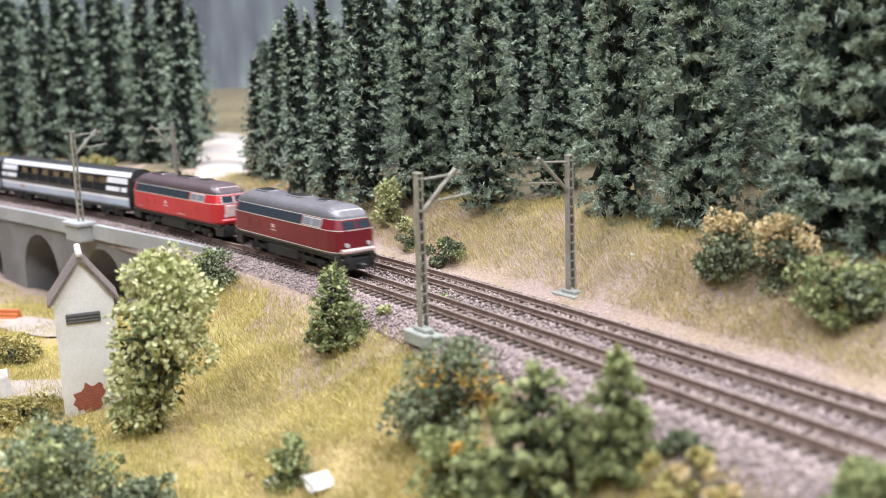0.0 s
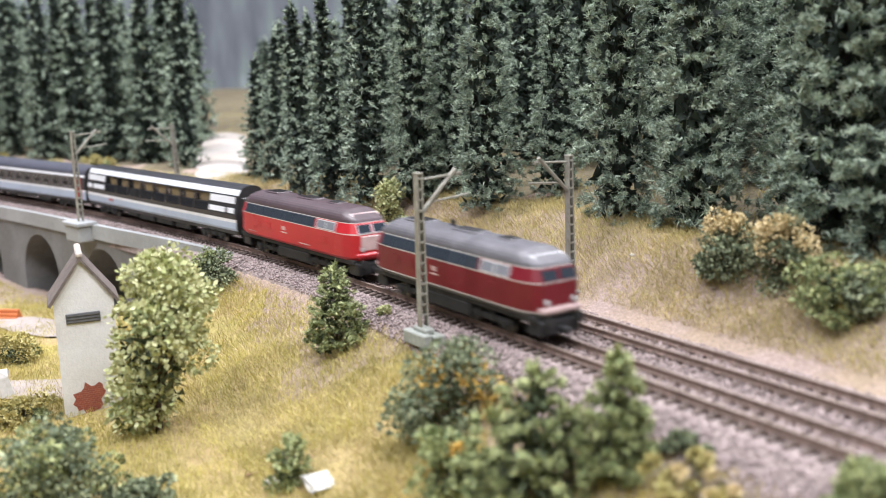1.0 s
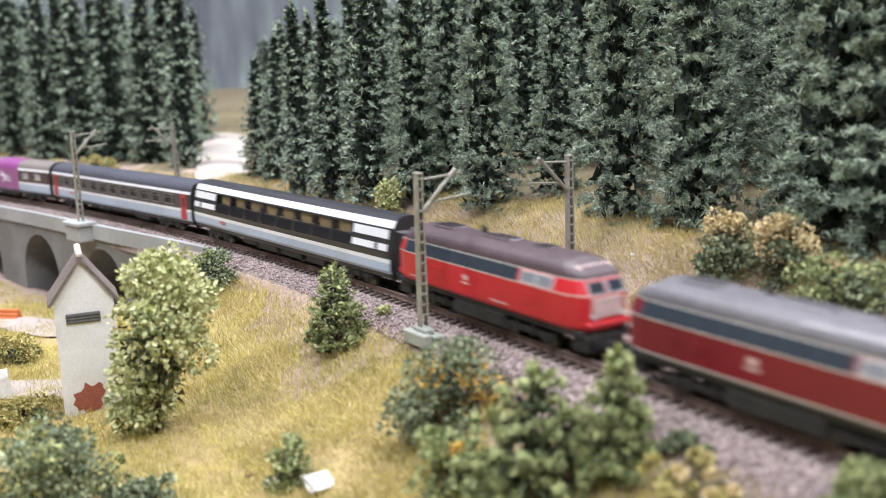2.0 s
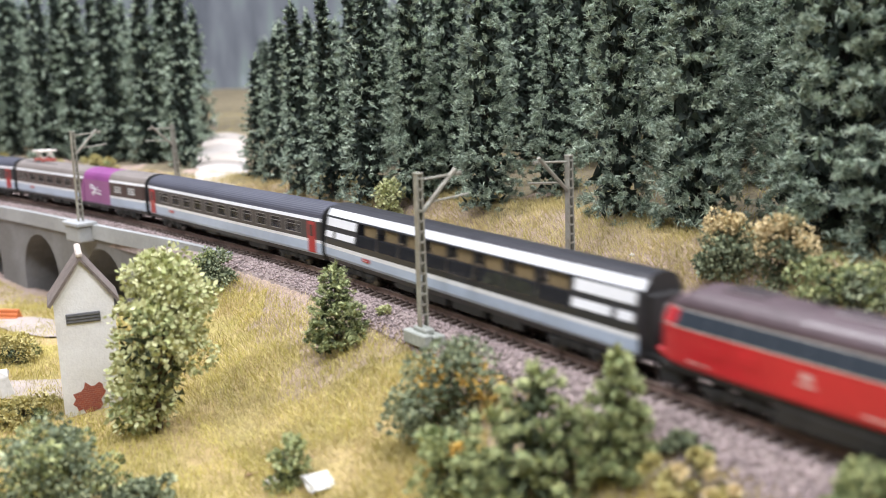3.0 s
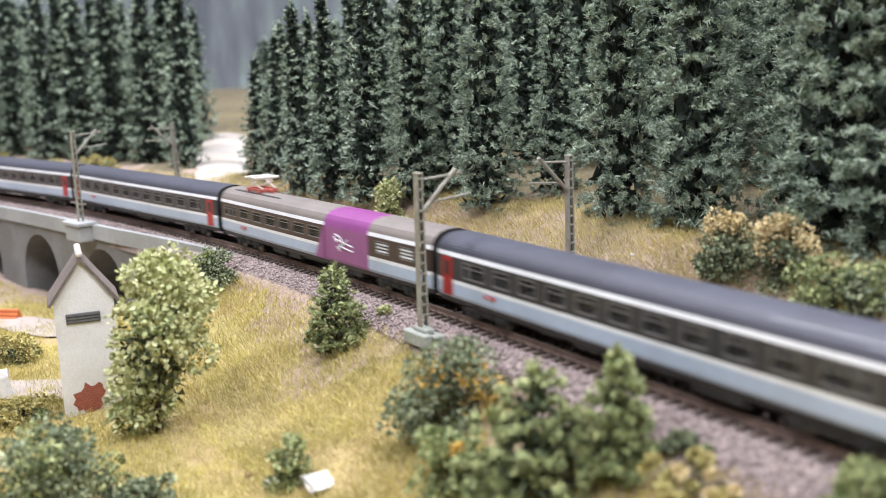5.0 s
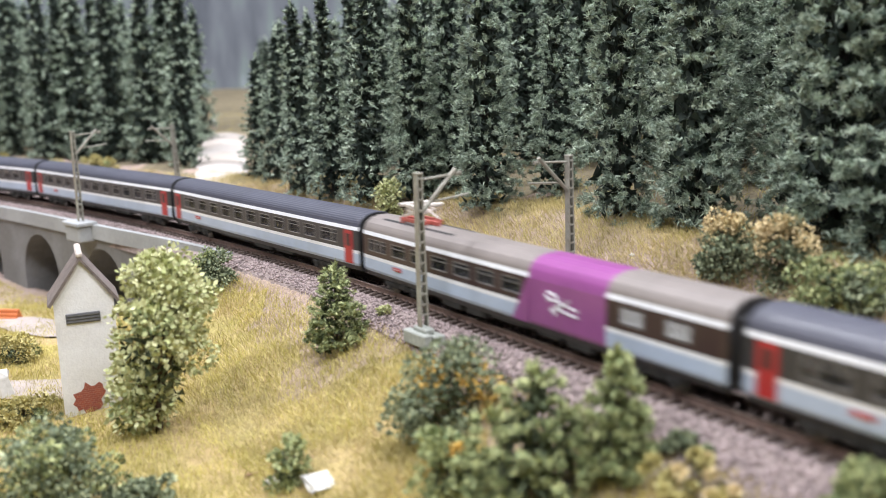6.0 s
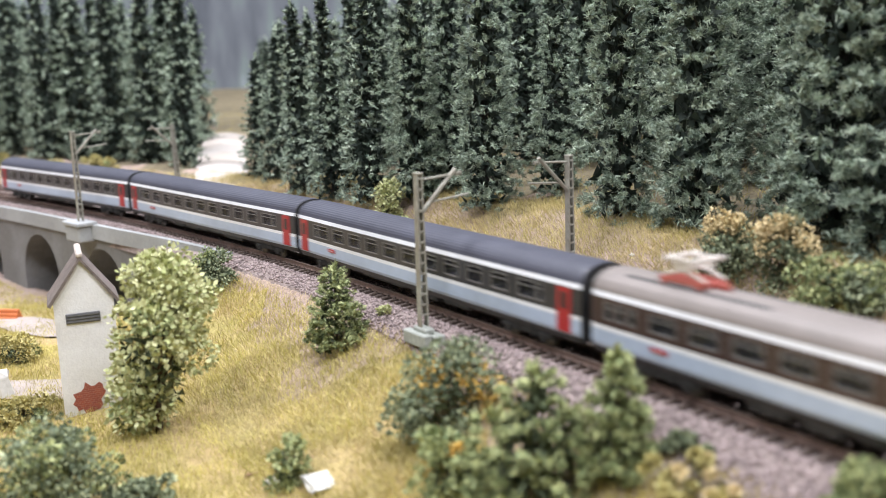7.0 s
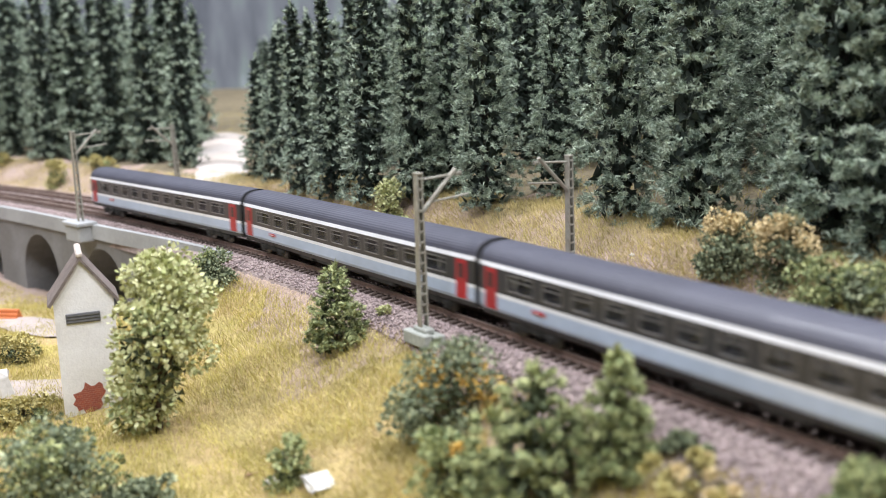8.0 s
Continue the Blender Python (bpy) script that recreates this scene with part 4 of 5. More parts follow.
def timber_stack():
    root = tagged(new("timber_stack"), "stack of orange painted beams on pale gravel", "timber stack")
    k = 0
    for row in range(3):
        for col in range(3 - row):
            bm = bmesh.new()
            box(bm, -0.0100, (col - 1 + row * 0.5) * 0.0021 - 0.0009, row * 0.0019, 0.0100, (col - 1 + row * 0.5) * 0.0021 + 0.0009, row * 0.0019 + 0.0017, 0.0002)
            part("beam", bm, M_ORANGE, root)
    root.matrix_basis = Matrix.Translation((-0.2370, 0.5078, on_ground(-0.2370, 0.5078))) @ Matrix.Rotation(-0.15, 4, "Z")


timber_stack()


def field_hut():
    root = tagged(new("field_hut"), "tiny pale wooden hut at the forest edge", "hut")
    bm = bmesh.new()
    box(bm, -0.0022, -0.0022, -0.001, 0.0022, 0.0022, 0.0070, 0.0002)
    part("wall_shell", bm, M_RIDGE, root)
    bm = bmesh.new()
    tube(bm, (0, 0, 0.0070), (0, 0, 0.0100), 0.0040, 4, 0.0003)
    part("roof", bm, M_SLAB, root)
    root.matrix_basis = Matrix.Translation((-0.2265, 0.98, on_ground(-0.2265, 0.98)))


field_hut()
for k, (rx, ry, rs) in enumerate(((-0.2132, 0.9260, 0.0035), (0.0654, 0.3315, 0.0022), (0.0840, 0.2962, 0.0016))):
    slab("rock", "small pale rock lying on the slope", "rock", rx, ry, rs, rs * 0.8, rs * 0.5, k * 1.1, M_SLAB, 0.2, rs * 0.2, seed=20 + k)


def path_patch(pts_x, pts_y, w, name, label):
    vs, fs = [], []
    n = 16
    for i in range(n + 1):
        u = i / n
        x = pts_x[0] + (pts_x[1] - pts_x[0]) * u
        y = pts_y[0] + (pts_y[1] - pts_y[0]) * u
        for k in (-1, -0.4, 0.4, 1):
            yy = y + k * w * (1 + 0.2 * math.sin(u * 9))
            vs.append((x, yy, on_ground(x, yy) + 0.0009))
    for i in range(n):
        for k in range(3):
            a = i * 4 + k
            fs.append((a, a + 4, a + 5, a + 1))
    return tagged(new(name, raw(name, vs, fs, M_PATH, smooth_shade=True)), label, "path", kind="structure")


M_PATH = mat("gravel_path", (0.37, 0.32, 0.295), 0.95, var=0.12, scale=900, bump=0.4)
path_patch((-0.215, -0.138), (0.372, 0.356), 0.011, "gravel_path", "pale pinkish gravel path to the tower")
path_patch((-0.300, -0.175), (0.530, 0.470), 0.013, "gravel_yard", "pale pinkish gravel yard below the viaduct")

# ---- the train ----


def paint(name, c, rough=0.38, var=0.05, coat=0.15):
    return mat(name, c, rough, var=var, scale=500, coat=coat, hue=[k * 0.86 for k in c], mix_scale=60)


def glass(name, tint, clear, rough=0.06):
    m = bpy.data.materials.new(name)
    m.use_nodes = True
    nt = m.node_tree
    b = nt.nodes["Principled BSDF"]
    b.inputs["Base Color"].default_value = (*tint, 1)
    b.inputs["Roughness"].default_value = rough
    tr = nt.nodes.new("ShaderNodeBsdfTransparent")
    tr.inputs[0].default_value = (0.90, 0.91, 0.92, 1)
    mx = nt.nodes.new("ShaderNodeMixShader")
    mx.inputs[0].default_value = clear
    nt.links.new(b.outputs[0], mx.inputs[1])
    nt.links.new(tr.outputs[0], mx.inputs[2])
    nt.links.new(mx.outputs[0], nt.nodes["Material Output"].inputs[0])
    return m


P_ICE = paint("pale_blue_grey_paint", (0.40, 0.48, 0.62))
P_WHITE = paint("white_paint", (0.75, 0.77, 0.82), 0.32)
P_BAND = paint("anthracite_band_paint", (0.030, 0.030, 0.038))
P_ROOF = paint("slate_roof_paint", (0.062, 0.065, 0.090), 0.5)
P_SKIRT = paint("black_underframe", (0.028, 0.028, 0.03), 0.6, 0.2)
P_REDDOOR = paint("red_door_paint", (0.38, 0.020, 0.028))
P_BLACK = paint("matt_black", (0.02, 0.02, 0.022), 0.7, 0.2)
P_PANOBLACK = paint("gloss_black_paint", (0.024, 0.025, 0.029), 0.38, coat=0.05)
P_MAROON = paint("brown_band_paint", (0.042, 0.022, 0.024))
P_DINROOF = paint("warm_grey_roof_paint", (0.21, 0.185, 0.175), 0.5)
P_PURPLE = paint("purple_paint", (0.27, 0.075, 0.25), 0.32)
P_OLDRED = paint("wine_red_paint", (0.165, 0.006, 0.016), 0.42, coat=0.05)
P_RED = paint("orient_red_paint", (0.50, 0.018, 0.028), 0.40, coat=0.08)
P_ROOFGREY = paint("dusty_grey_roof", (0.125, 0.122, 0.138), 0.5, 0.2)
P_ROOFBROWN = paint("brown_purple_roof", (0.075, 0.050, 0.060), 0.5, 0.2)
P_SILVER = paint("silver_frame", (0.55, 0.55, 0.56), 0.3)
P_FRAME = paint("dull_window_frame", (0.22, 0.21, 0.21), 0.4)
P_SOLE = paint("grey_sole_bar", (0.17, 0.165, 0.16), 0.6, 0.2)
P_LINE = paint("thin_cream_line", (0.62, 0.60, 0.57), 0.4)
P_GLAZE = paint("blue_grey_glazing_strip", (0.055, 0.065, 0.085), 0.3)
P_SALMON = paint("faded_red_white", (0.60, 0.44, 0.43), 0.4, 0.12)
P_UNDER = mat("dusty_underframe", (0.024, 0.023, 0.022), 0.75, var=0.35, scale=700, bump=0.3)
P_WHEEL = mat("wheel_steel", (0.12, 0.11, 0.10), 0.4, metal=0.8, var=0.2, scale=600)
P_SEAT = paint("blue_grey_interior", (0.10, 0.10, 0.125), 0.7)
P_SEATPANO = paint("ochre_grey_interior", (0.30, 0.22, 0.13), 0.7)
P_CURTAIN = paint("ochre_cloth", (0.50, 0.36, 0.18), 0.8)
P_COPPER = paint("red_oxide_frame", (0.42, 0.10, 0.08), 0.5)
P_PANTO = paint("pale_metal_frame", (0.62, 0.58, 0.54), 0.4)
G_COACH = glass("tinted_pane", (0.05, 0.05, 0.055), 0.72)
G_PANO = glass("panorama_pane", (0.03, 0.03, 0.035), 0.86)
G_LOWER = glass("dark_pane", (0.018, 0.019, 0.022), 0.22)
G_LOCO = glass("engine_room_pane", (0.035, 0.045, 0.060), 0.0, 0.12)
# Pale base colour stands in for light reflected by the cab glass.
G_CAB = glass("cab_pane", (0.20, 0.21, 0.24), 0.0)

# the distance run, by time, from the start
RUN_T = np.array([-0.5, 0, 0.5, 1.0, 1.5, 3.0, 3.5, 4.5, 6, 7, 8, 8.5])
RUN_D = np.array([-0.0565, 0.0, 0.0567, 0.1160, 0.1800, 0.3602, 0.4225, 0.5467, 0.7282, 0.8485, 0.9697, 1.0302])
TRAIN = []


def shell(name, L, prof, segm, mats, root, windows=(), wseg=-1, ends=((0.0, 0.95), (0.0018, 1.0)), inset=None, zones=None, label=""):
    """A vehicle body lofted along x. prof: half section (y, z) from sill to roof ridge; segm: a material for each segment;
    windows: openings (x0, x1) in segment wseg; ends: (distance from the end, width); inset(z): how far the end leans in;
    zones: (x0, x1, material) that repaint all segments over that length."""
    xs = []
    for e, w in ends:
        xs += [(-L / 2 + e, w, 1), (L / 2 - e, w, 1)]
    lim = L / 2 - ends[-1][0]
    cuts = sorted({c for w in windows for c in w} | {c for z in (zones or ()) for c in z[:2]} | {lim * k / 6 for k in range(-5, 6)})
    xs += [(c, 1.0, 0) for c in cuts if abs(c) < lim - 1e-5]
    xs.sort()
    n = len(prof)
    ring = [(-y, z) for y, z in prof] + [(y, z) for y, z in prof[::-1]]
    m = len(ring)
    verts = []
    for x, w, e in xs:
        for y, z in ring:
            dx = 0.0
            if inset and abs(x) > lim - 1e-6:
                f = 1.0 if ends[-1][0] == 0 else min(1.0, (abs(x) - lim) / ends[-1][0])
                dx = -math.copysign(inset(z) * f, x)
            verts.append((x + dx, y * w, z))
    faces, fm = [], []
    for i in range(len(xs) - 1):
        xm = (xs[i][0] + xs[i + 1][0]) / 2
        for j in range(m - 1):
            seg = j if j < n - 1 else (None if j == n - 1 else m - 2 - j)
            if seg is None and abs(prof[-1][0]) < 1e-9:
                continue
            if seg is not None and seg == wseg and any(a < xm < b for a, b in windows):
                continue
            k = segm[seg] if seg is not None else segm[-1]
            for a, b, zm, *only in zones or ():
                if a < xm < b and ((seg in only[0]) if only else seg != 0):
                    k = zm
            faces.append((i * m + j, i * m + j + 1, (i + 1) * m + j + 1, (i + 1) * m + j)[::-1])
            fm.append(k)
    for i, rev in ((0, False), (len(xs) - 1, True)):
        for j in range(n - 1):
            q = (i * m + j, i * m + j + 1, i * m + m - 2 - j, i * m + m - 1 - j)
            faces.append(q if not rev else q[::-1])
            fm.append(segm[j] if inset else len(mats) - 1)
    # the floor
    for i in range(len(xs) - 1):
        faces.append((i * m, (i + 1) * m, (i + 1) * m + m - 1, i * m + m - 1)[::-1])
        fm.append(len(mats) - 1)
    me = raw(name, verts, faces, mats, fm)
    return meshpart(name, me, root, label)


def bogie(root, x, wb=0.0156, r=0.0029):
    bm = bmesh.new()
    for sg in (-1, 1):
        box(bm, -wb * 0.72, sg * 0.0068 - 0.0006, 0.0026, wb * 0.72, sg * 0.0068 + 0.0006, 0.0046, 0.0003)
        for k in (-1, 1):
            box(bm, k * wb / 2 - 0.0014, sg * 0.0072 - 0.0007, 0.0016, k * wb / 2 + 0.0014, sg * 0.0072 + 0.0007, 0.0042, 0.0003)
            tube(bm, (k * wb * 0.22, sg * 0.0074, 0.0026), (k * wb * 0.22, sg * 0.0074, 0.0058), 0.0008, 6)
    box(bm, -0.003, -0.0062, 0.0030, 0.003, 0.0062, 0.0062, 0.0004)
    b = part("bogie", bm, P_UNDER, root)
    b.matrix_basis = pose(x, 0, 0)
    for k in (-1, 1):
        bm = bmesh.new()
        for sg in (-1, 1):
            tube(bm, (0, sg * 0.0037, r), (0, sg * 0.0052, r), r, 16)
        tube(bm, (0, -0.004, r), (0, 0.004, r), 0.0006, 6)
        part("wheelset", bm, P_WHEEL, b).matrix_basis = pose(k * wb / 2, 0, 0)


def quad_plate(root, name, x0, x1, z0, z1, m, y=0.0089, thick=0.0002, both=True, label="", slant=0.0):
    """Thin plates on one or both body sides."""
    for sg in ((-1, 1) if both else (-1,)):
        bm = bmesh.new()
        fs = box(bm, x0, min(sg * y, sg * (y + thick)), z0, x1, max(sg * y, sg * (y + thick)), z1)
        if slant:
            for v in bm.verts:
                v.co.x += slant * (v.co.z - z0)
        part(name, bm, m, root, label)


def window_set(root, wins, z0, z1, m, y, frame_m=None):
    """A pane, with its frame, in each opening of both sides."""
    for a, b in wins:
        for sg in (-1, 1):
            bm = bmesh.new()
            box(bm, -(b - a) / 2, -0.00006, z0, (b - a) / 2, 0.00006, z1)
            p = part("window", bm, m, root)
            p.matrix_basis = pose((a + b) / 2, sg * (y - 0.0004), 0)
            p.visible_shadow = False
            if frame_m:
                bm = bmesh.new()
                w = (b - a) / 2
                f = 0.00024
                for q in ((-w, z0, w, z0 + f), (-w, z1 - f, w, z1), (-w, z0 + f, -w + f, z1 - f), (w - f, z0 + f, w, z1 - f), (-w + f, z0 + (z1 - z0) * 0.66, w - f, z0 + (z1 - z0) * 0.66 + f * 0.7)):
                    box(bm, q[0], -0.0002, q[1], q[2], 0.0002, q[3])
                part("window_frame", bm, frame_m, p).matrix_basis = pose(0, sg * 0.0003, 0)


def ribbed_roof(y0, z0, ztop, ribs=9):
    """Half section of a roof from the gutter to the ridge, with fine lengthwise ribs."""
    out = []
    for k in range(ribs * 2 + 1):
        a = (k / (ribs * 2)) * math.pi / 2
        d = 0.00014 if k % 2 else 0.0
        out.append((y0 * math.cos(a) ** 0.85 if k < ribs * 2 else 0.0, z0 + (ztop - z0) * math.sin(a) + d))
    return out


def interior(root, L, m):
    bm = bmesh.new()
    box(bm, -L / 2 + 0.004, -0.0080, 0.0074, L / 2 - 0.004, 0.0080, 0.0088)
    n = int(L / 0.0074)
    for i in range(n):
        x = -L / 2 + 0.010 + i * (L - 0.02) / (n - 1)
        for sg in (-1, 1):
            box(bm, x - 0.0012, min(sg * 0.0022, sg * 0.0076), 0.0086, x + 0.0012, max(sg * 0.0022, sg * 0.0076), 0.0140, 0.0004)
    part("seats", bm, m, root)


def coach_ends(root, L, m=None):
    for sg in (-1, 1):
        bm = bmesh.new()
        for k in range(3):
            x = L / 2 + k * 0.0006
            box(bm, min(sg * x, sg * (x + 0.0005)), -0.0055 + k * 0.0002, 0.0075, max(sg * x, sg * (x + 0.0005)), 0.0055 - k * 0.0002, 0.0215 - k * 0.0002, 0.0002)
        part("gangway", bm, P_BLACK, root, "black folded gangway")
        bm = bmesh.new()
        box(bm, min(sg * (L / 2 - 0.004), sg * (L / 2 + 0.0026)), -0.0008, 0.0040, max(sg * (L / 2 - 0.004), sg * (L / 2 + 0.0026)), 0.0008, 0.0056, 0.0002)
        part("coupler", bm, P_BLACK, root)
        for by in (-0.0055, 0.0055):
            bm = bmesh.new()
            tube(bm, (sg * (L / 2 - 0.001), by, 0.0066), (sg * (L / 2 + 0.0018), by, 0.0066), 0.0005, 8)
            tube(bm, (sg * (L / 2 + 0.0016), by, 0.0066), (sg * (L / 2 + 0.0021), by, 0.0066), 0.0013, 10)
            part("buffer", bm, P_BLACK, root)


def underbody(root, L, seed):
    rnd = random.Random(seed)
    x = -L * 0.20
    while x < L * 0.20:
        w = rnd.uniform(0.008, 0.018)
        bm = bmesh.new()
        dz = rnd.uniform(0.0024, 0.0040)
        for sg in (-1, 1):
            box(bm, x, min(sg * 0.003, sg * 0.0076), dz, x + w, max(sg * 0.003, sg * 0.0076), 0.0068, 0.0004)
        part("equipment_box", bm, P_UNDER, root)
        x += w + rnd.uniform(0.001, 0.006)


def red_logo(root, x, z=0.0092, s=1.0):
    quad_plate(root, "logo", x, x + 0.0052 * s, z, z + 0.0012, P_REDDOOR, label="small red maker's mark with white cross")
    quad_plate(root, "logo_cross", x + 0.0020, x + 0.0030, z + 0.0004, z + 0.0008, P_WHITE, y=0.0091)


def add_coach(label, centre, L=0.1658, seed=1):
    root = tagged(new("passenger_coach"), label, "railway coach", "train cars")
    wins = []
    n = 11
    pitch = 0.0122
    for i in range(n):
        x = (i - (n - 1) / 2) * pitch
        wins.append((x - 0.0040, x + 0.0040))
    wins = [(-L / 2 + 0.0145, -L / 2 + 0.0175)] + wins + [(L / 2 - 0.0175, L / 2 - 0.0145)]
    Y = 0.0088
    prof = [(Y - 0.0012, 0.0046), (Y - 0.0004, 0.0064), (Y, 0.0074), (Y, 0.0109), (Y, 0.0121), (Y, 0.0134), (Y, 0.0183), (Y, 0.0193), (Y - 0.0003, 0.0206)]
    roof = ribbed_roof(Y - 0.0005, 0.0206, 0.0252)
    prof = prof + roof[1:]
    seg = [0, 1, 1, 2, 3, 3, 3, 2] + [4] * (len(roof) - 1)
    shell("body", L, prof, seg, [P_SKIRT, P_ICE, P_WHITE, P_BAND, P_ROOF, P_BLACK], root, wins, 5)
    window_set(root, wins, 0.0134, 0.0183, G_COACH, Y, P_FRAME)
    for sg in (-1, 1):
        x = sg * (L / 2 - 0.0062)
        quad_plate(root, "door", x - 0.0027, x + 0.0027, 0.0070, 0.0190, P_REDDOOR, y=Y - 0.0003, thick=0.0005, label="red folding door")
        quad_plate(root, "door_window", x - 0.0011, x + 0.0011, 0.0134, 0.0178, P_PANOBLACK, y=Y + 0.0002, thick=0.0002)
        bogie(root, sg * (L / 2 - 0.024))
    red_logo(root, -L / 2 + 0.026)
    interior(root, L, P_SEAT)
    coach_ends(root, L)
    underbody(root, L, seed)
    TRAIN.append((root, L, centre))
    return root


def add_panorama(centre, L=0.1655):
    root = tagged(new("panorama_coach"), "black, white and pale blue panorama coach with tall curved windows", "railway coach", "train cars")
    Y = 0.0088
    e = L / 2 - 0.0245
    n = 8
    wins = [(-e + i * 2 * e / n + 0.0005, -e + (i + 1) * 2 * e / n - 0.0005) for i in range(n)]
    prof = [(Y - 0.0012, 0.0050), (Y - 0.0005, 0.0068), (Y, 0.0078), (Y, 0.0106), (Y, 0.0120), (Y, 0.0139), (Y - 0.0016, 0.0220), (Y - 0.0019, 0.0226), (Y - 0.0034, 0.0250), (Y - 0.0050, 0.0259), (0.0020, 0.0264), (0.0, 0.0265)]
    seg = [0, 1, 1, 2, 3, 3, 3, 2, 4, 4, 4]
    shell("body", L, prof, seg, [P_SKIRT, P_ICE, P_WHITE, P_PANOBLACK, P_BAND, P_BLACK], root, wins, 5)
    def pane(a, b, sg, z0, z1, m, label):
        vs = []
        for t in (0.0, 0.0002):
            for x, z in ((a, z0), (b, z0), (b, z1), (a, z1)):
                vs.append((x, sg * (Y - 0.0002 - t - 0.0016 * (z - 0.0139) / 0.0081), z))
        ob = meshpart("window", raw("window", vs, [(0, 1, 2, 3), (7, 6, 5, 4), (0, 4, 5, 1), (1, 5, 6, 2), (2, 6, 7, 3), (3, 7, 4, 0)], m), root, label)
        ob.visible_shadow = False

    for a, b in wins:
        for sg in (-1, 1):
            pane(a, b, sg, 0.0139, 0.0176, G_LOWER, "dark lower panorama pane")
            pane(a, b, sg, 0.0178, 0.0220, G_PANO, "clear upper panorama pane")
            quad = [(x, sg * (Y - 0.0005 - 0.0016 * (z - 0.0139) / 0.0081), z) for x, z in ((a, 0.0174), (b, 0.0174), (b, 0.0180), (a, 0.0180))]
            quad += [(x, y - sg * 0.0003, z) for x, y, z in quad]
            meshpart("window_bar", raw("window_bar", quad, [(0, 1, 2, 3), (7, 6, 5, 4), (0, 4, 5, 1), (1, 5, 6, 2), (2, 6, 7, 3), (3, 7, 4, 0)], P_PANOBLACK), root)
    for sx in (-1, 1):
        for sg in (-1, 1):
            for z0, z1, x0, x1 in ((0.0147, 0.0170, 0.0015, 0.0072), (0.0147, 0.0170, 0.0092, 0.0238), (0.0189, 0.0219, 0.0015, 0.0238)):
                def yy(z):
                    return Y - 0.0016 * max(0, z - 0.0139) / 0.0081 + 0.00012
                xa, xb = sorted((sx * (L / 2 - x0), sx * (L / 2 - x1)))
                vs = []
                for t in (0.0, -0.0003):
                    vs += [(xa, sg * (yy(z0) + t), z0), (xb, sg * (yy(z0) + t), z0), (xb, sg * (yy(z1) + t), z1), (xa, sg * (yy(z1) + t), z1)]
                meshpart("white_panel", raw("white_panel", vs, [(0, 1, 2, 3), (7, 6, 5, 4), (0, 4, 5, 1), (1, 5, 6, 2), (2, 6, 7, 3), (3, 7, 4, 0)], P_WHITE), root, "white painted end panel")
        bogie(root, sx * (L / 2 - 0.024))
    for a, b in wins:
        for sg in (-1, 1):
            bm = bmesh.new()
            xm = (a + b) / 2
            for k in range(5):
                box(bm, xm - 0.0040 + k * 0.0016, min(sg * 0.0058, sg * 0.0062), 0.0178, xm - 0.0040 + k * 0.0016 + 0.0015, max(sg * 0.0058, sg * (0.0062 + 0.0002 * (k % 2))), 0.0222)
            part("curtain", bm, P_CURTAIN, root, "ochre pleated curtain")
    red_logo(root, -L / 2 + 0.030)
    interior(root, L, P_SEATPANO)
    coach_ends(root, L)
    underbody(root, L, 9)
    TRAIN.append((root, L, centre))
    return root


def pantograph(root, x):
    p = part("pantograph", _panto_base(), P_COPPER, root, "folded pantograph on red oxide base")
    p.matrix_basis = pose(x, 0, 0.0250) @ Matrix.Diagonal((0.74, 1.0, 1.35, 1.0))
    for sg in (-1, 1):
        for k in (-1, 1):
            bm = bmesh.new()
            tube(bm, (k * 0.0090, sg * 0.0030, 0.0014), (-k * 0.0040, sg * 0.0036, 0.0034), 0.00034, 6)
            part("lower_arm", bm, P_PANTO, p, "pale metal arm")
            bm = bmesh.new()
            tube(bm, (-k * 0.0040, sg * 0.0036, 0.0034), (k * 0.0052, sg * 0.0040, 0.0046), 0.00030, 6)
            part("upper_arm", bm, P_PANTO, p, "pale metal arm")
        bm = bmesh.new()
        tube(bm, (sg * 0.0052, -0.0060, 0.0047), (sg * 0.0052, 0.0060, 0.0047), 0.0005, 6)
        part("collector_strip", bm, P_PANTO, p, "pale metal strip")
        bm = bmesh.new()
        tube(bm, (-0.0052, sg * 0.0040, 0.0047), (0.0052, sg * 0.0040, 0.0047), 0.0003, 6)
        part("tie_bar", bm, P_PANTO, p, "pale metal bar")
    for ix in (-0.0075, 0.0075):
        for iy in (-0.0040, 0.0040):
            bm = bmesh.new()
            tube(bm, (ix, iy, -0.0022), (ix, iy, 0.0006), 0.0007, 8)
            part("insulator", bm, P_COPPER, p)


def _panto_base():
    bm = bmesh.new()
    for sg in (-1, 1):
        box(bm, -0.0095, sg * 0.0036 - 0.0004, 0.0004, 0.0095, sg * 0.0036 + 0.0004, 0.0013, 0.0001)
        box(bm, sg * 0.0088 - 0.0004, -0.0040, 0.0004, sg * 0.0088 + 0.0004, 0.0040, 0.0013, 0.0001)
    box(bm, -0.0095, -0.0005, 0.0003, 0.0150, 0.0005, 0.0012)
    return bm


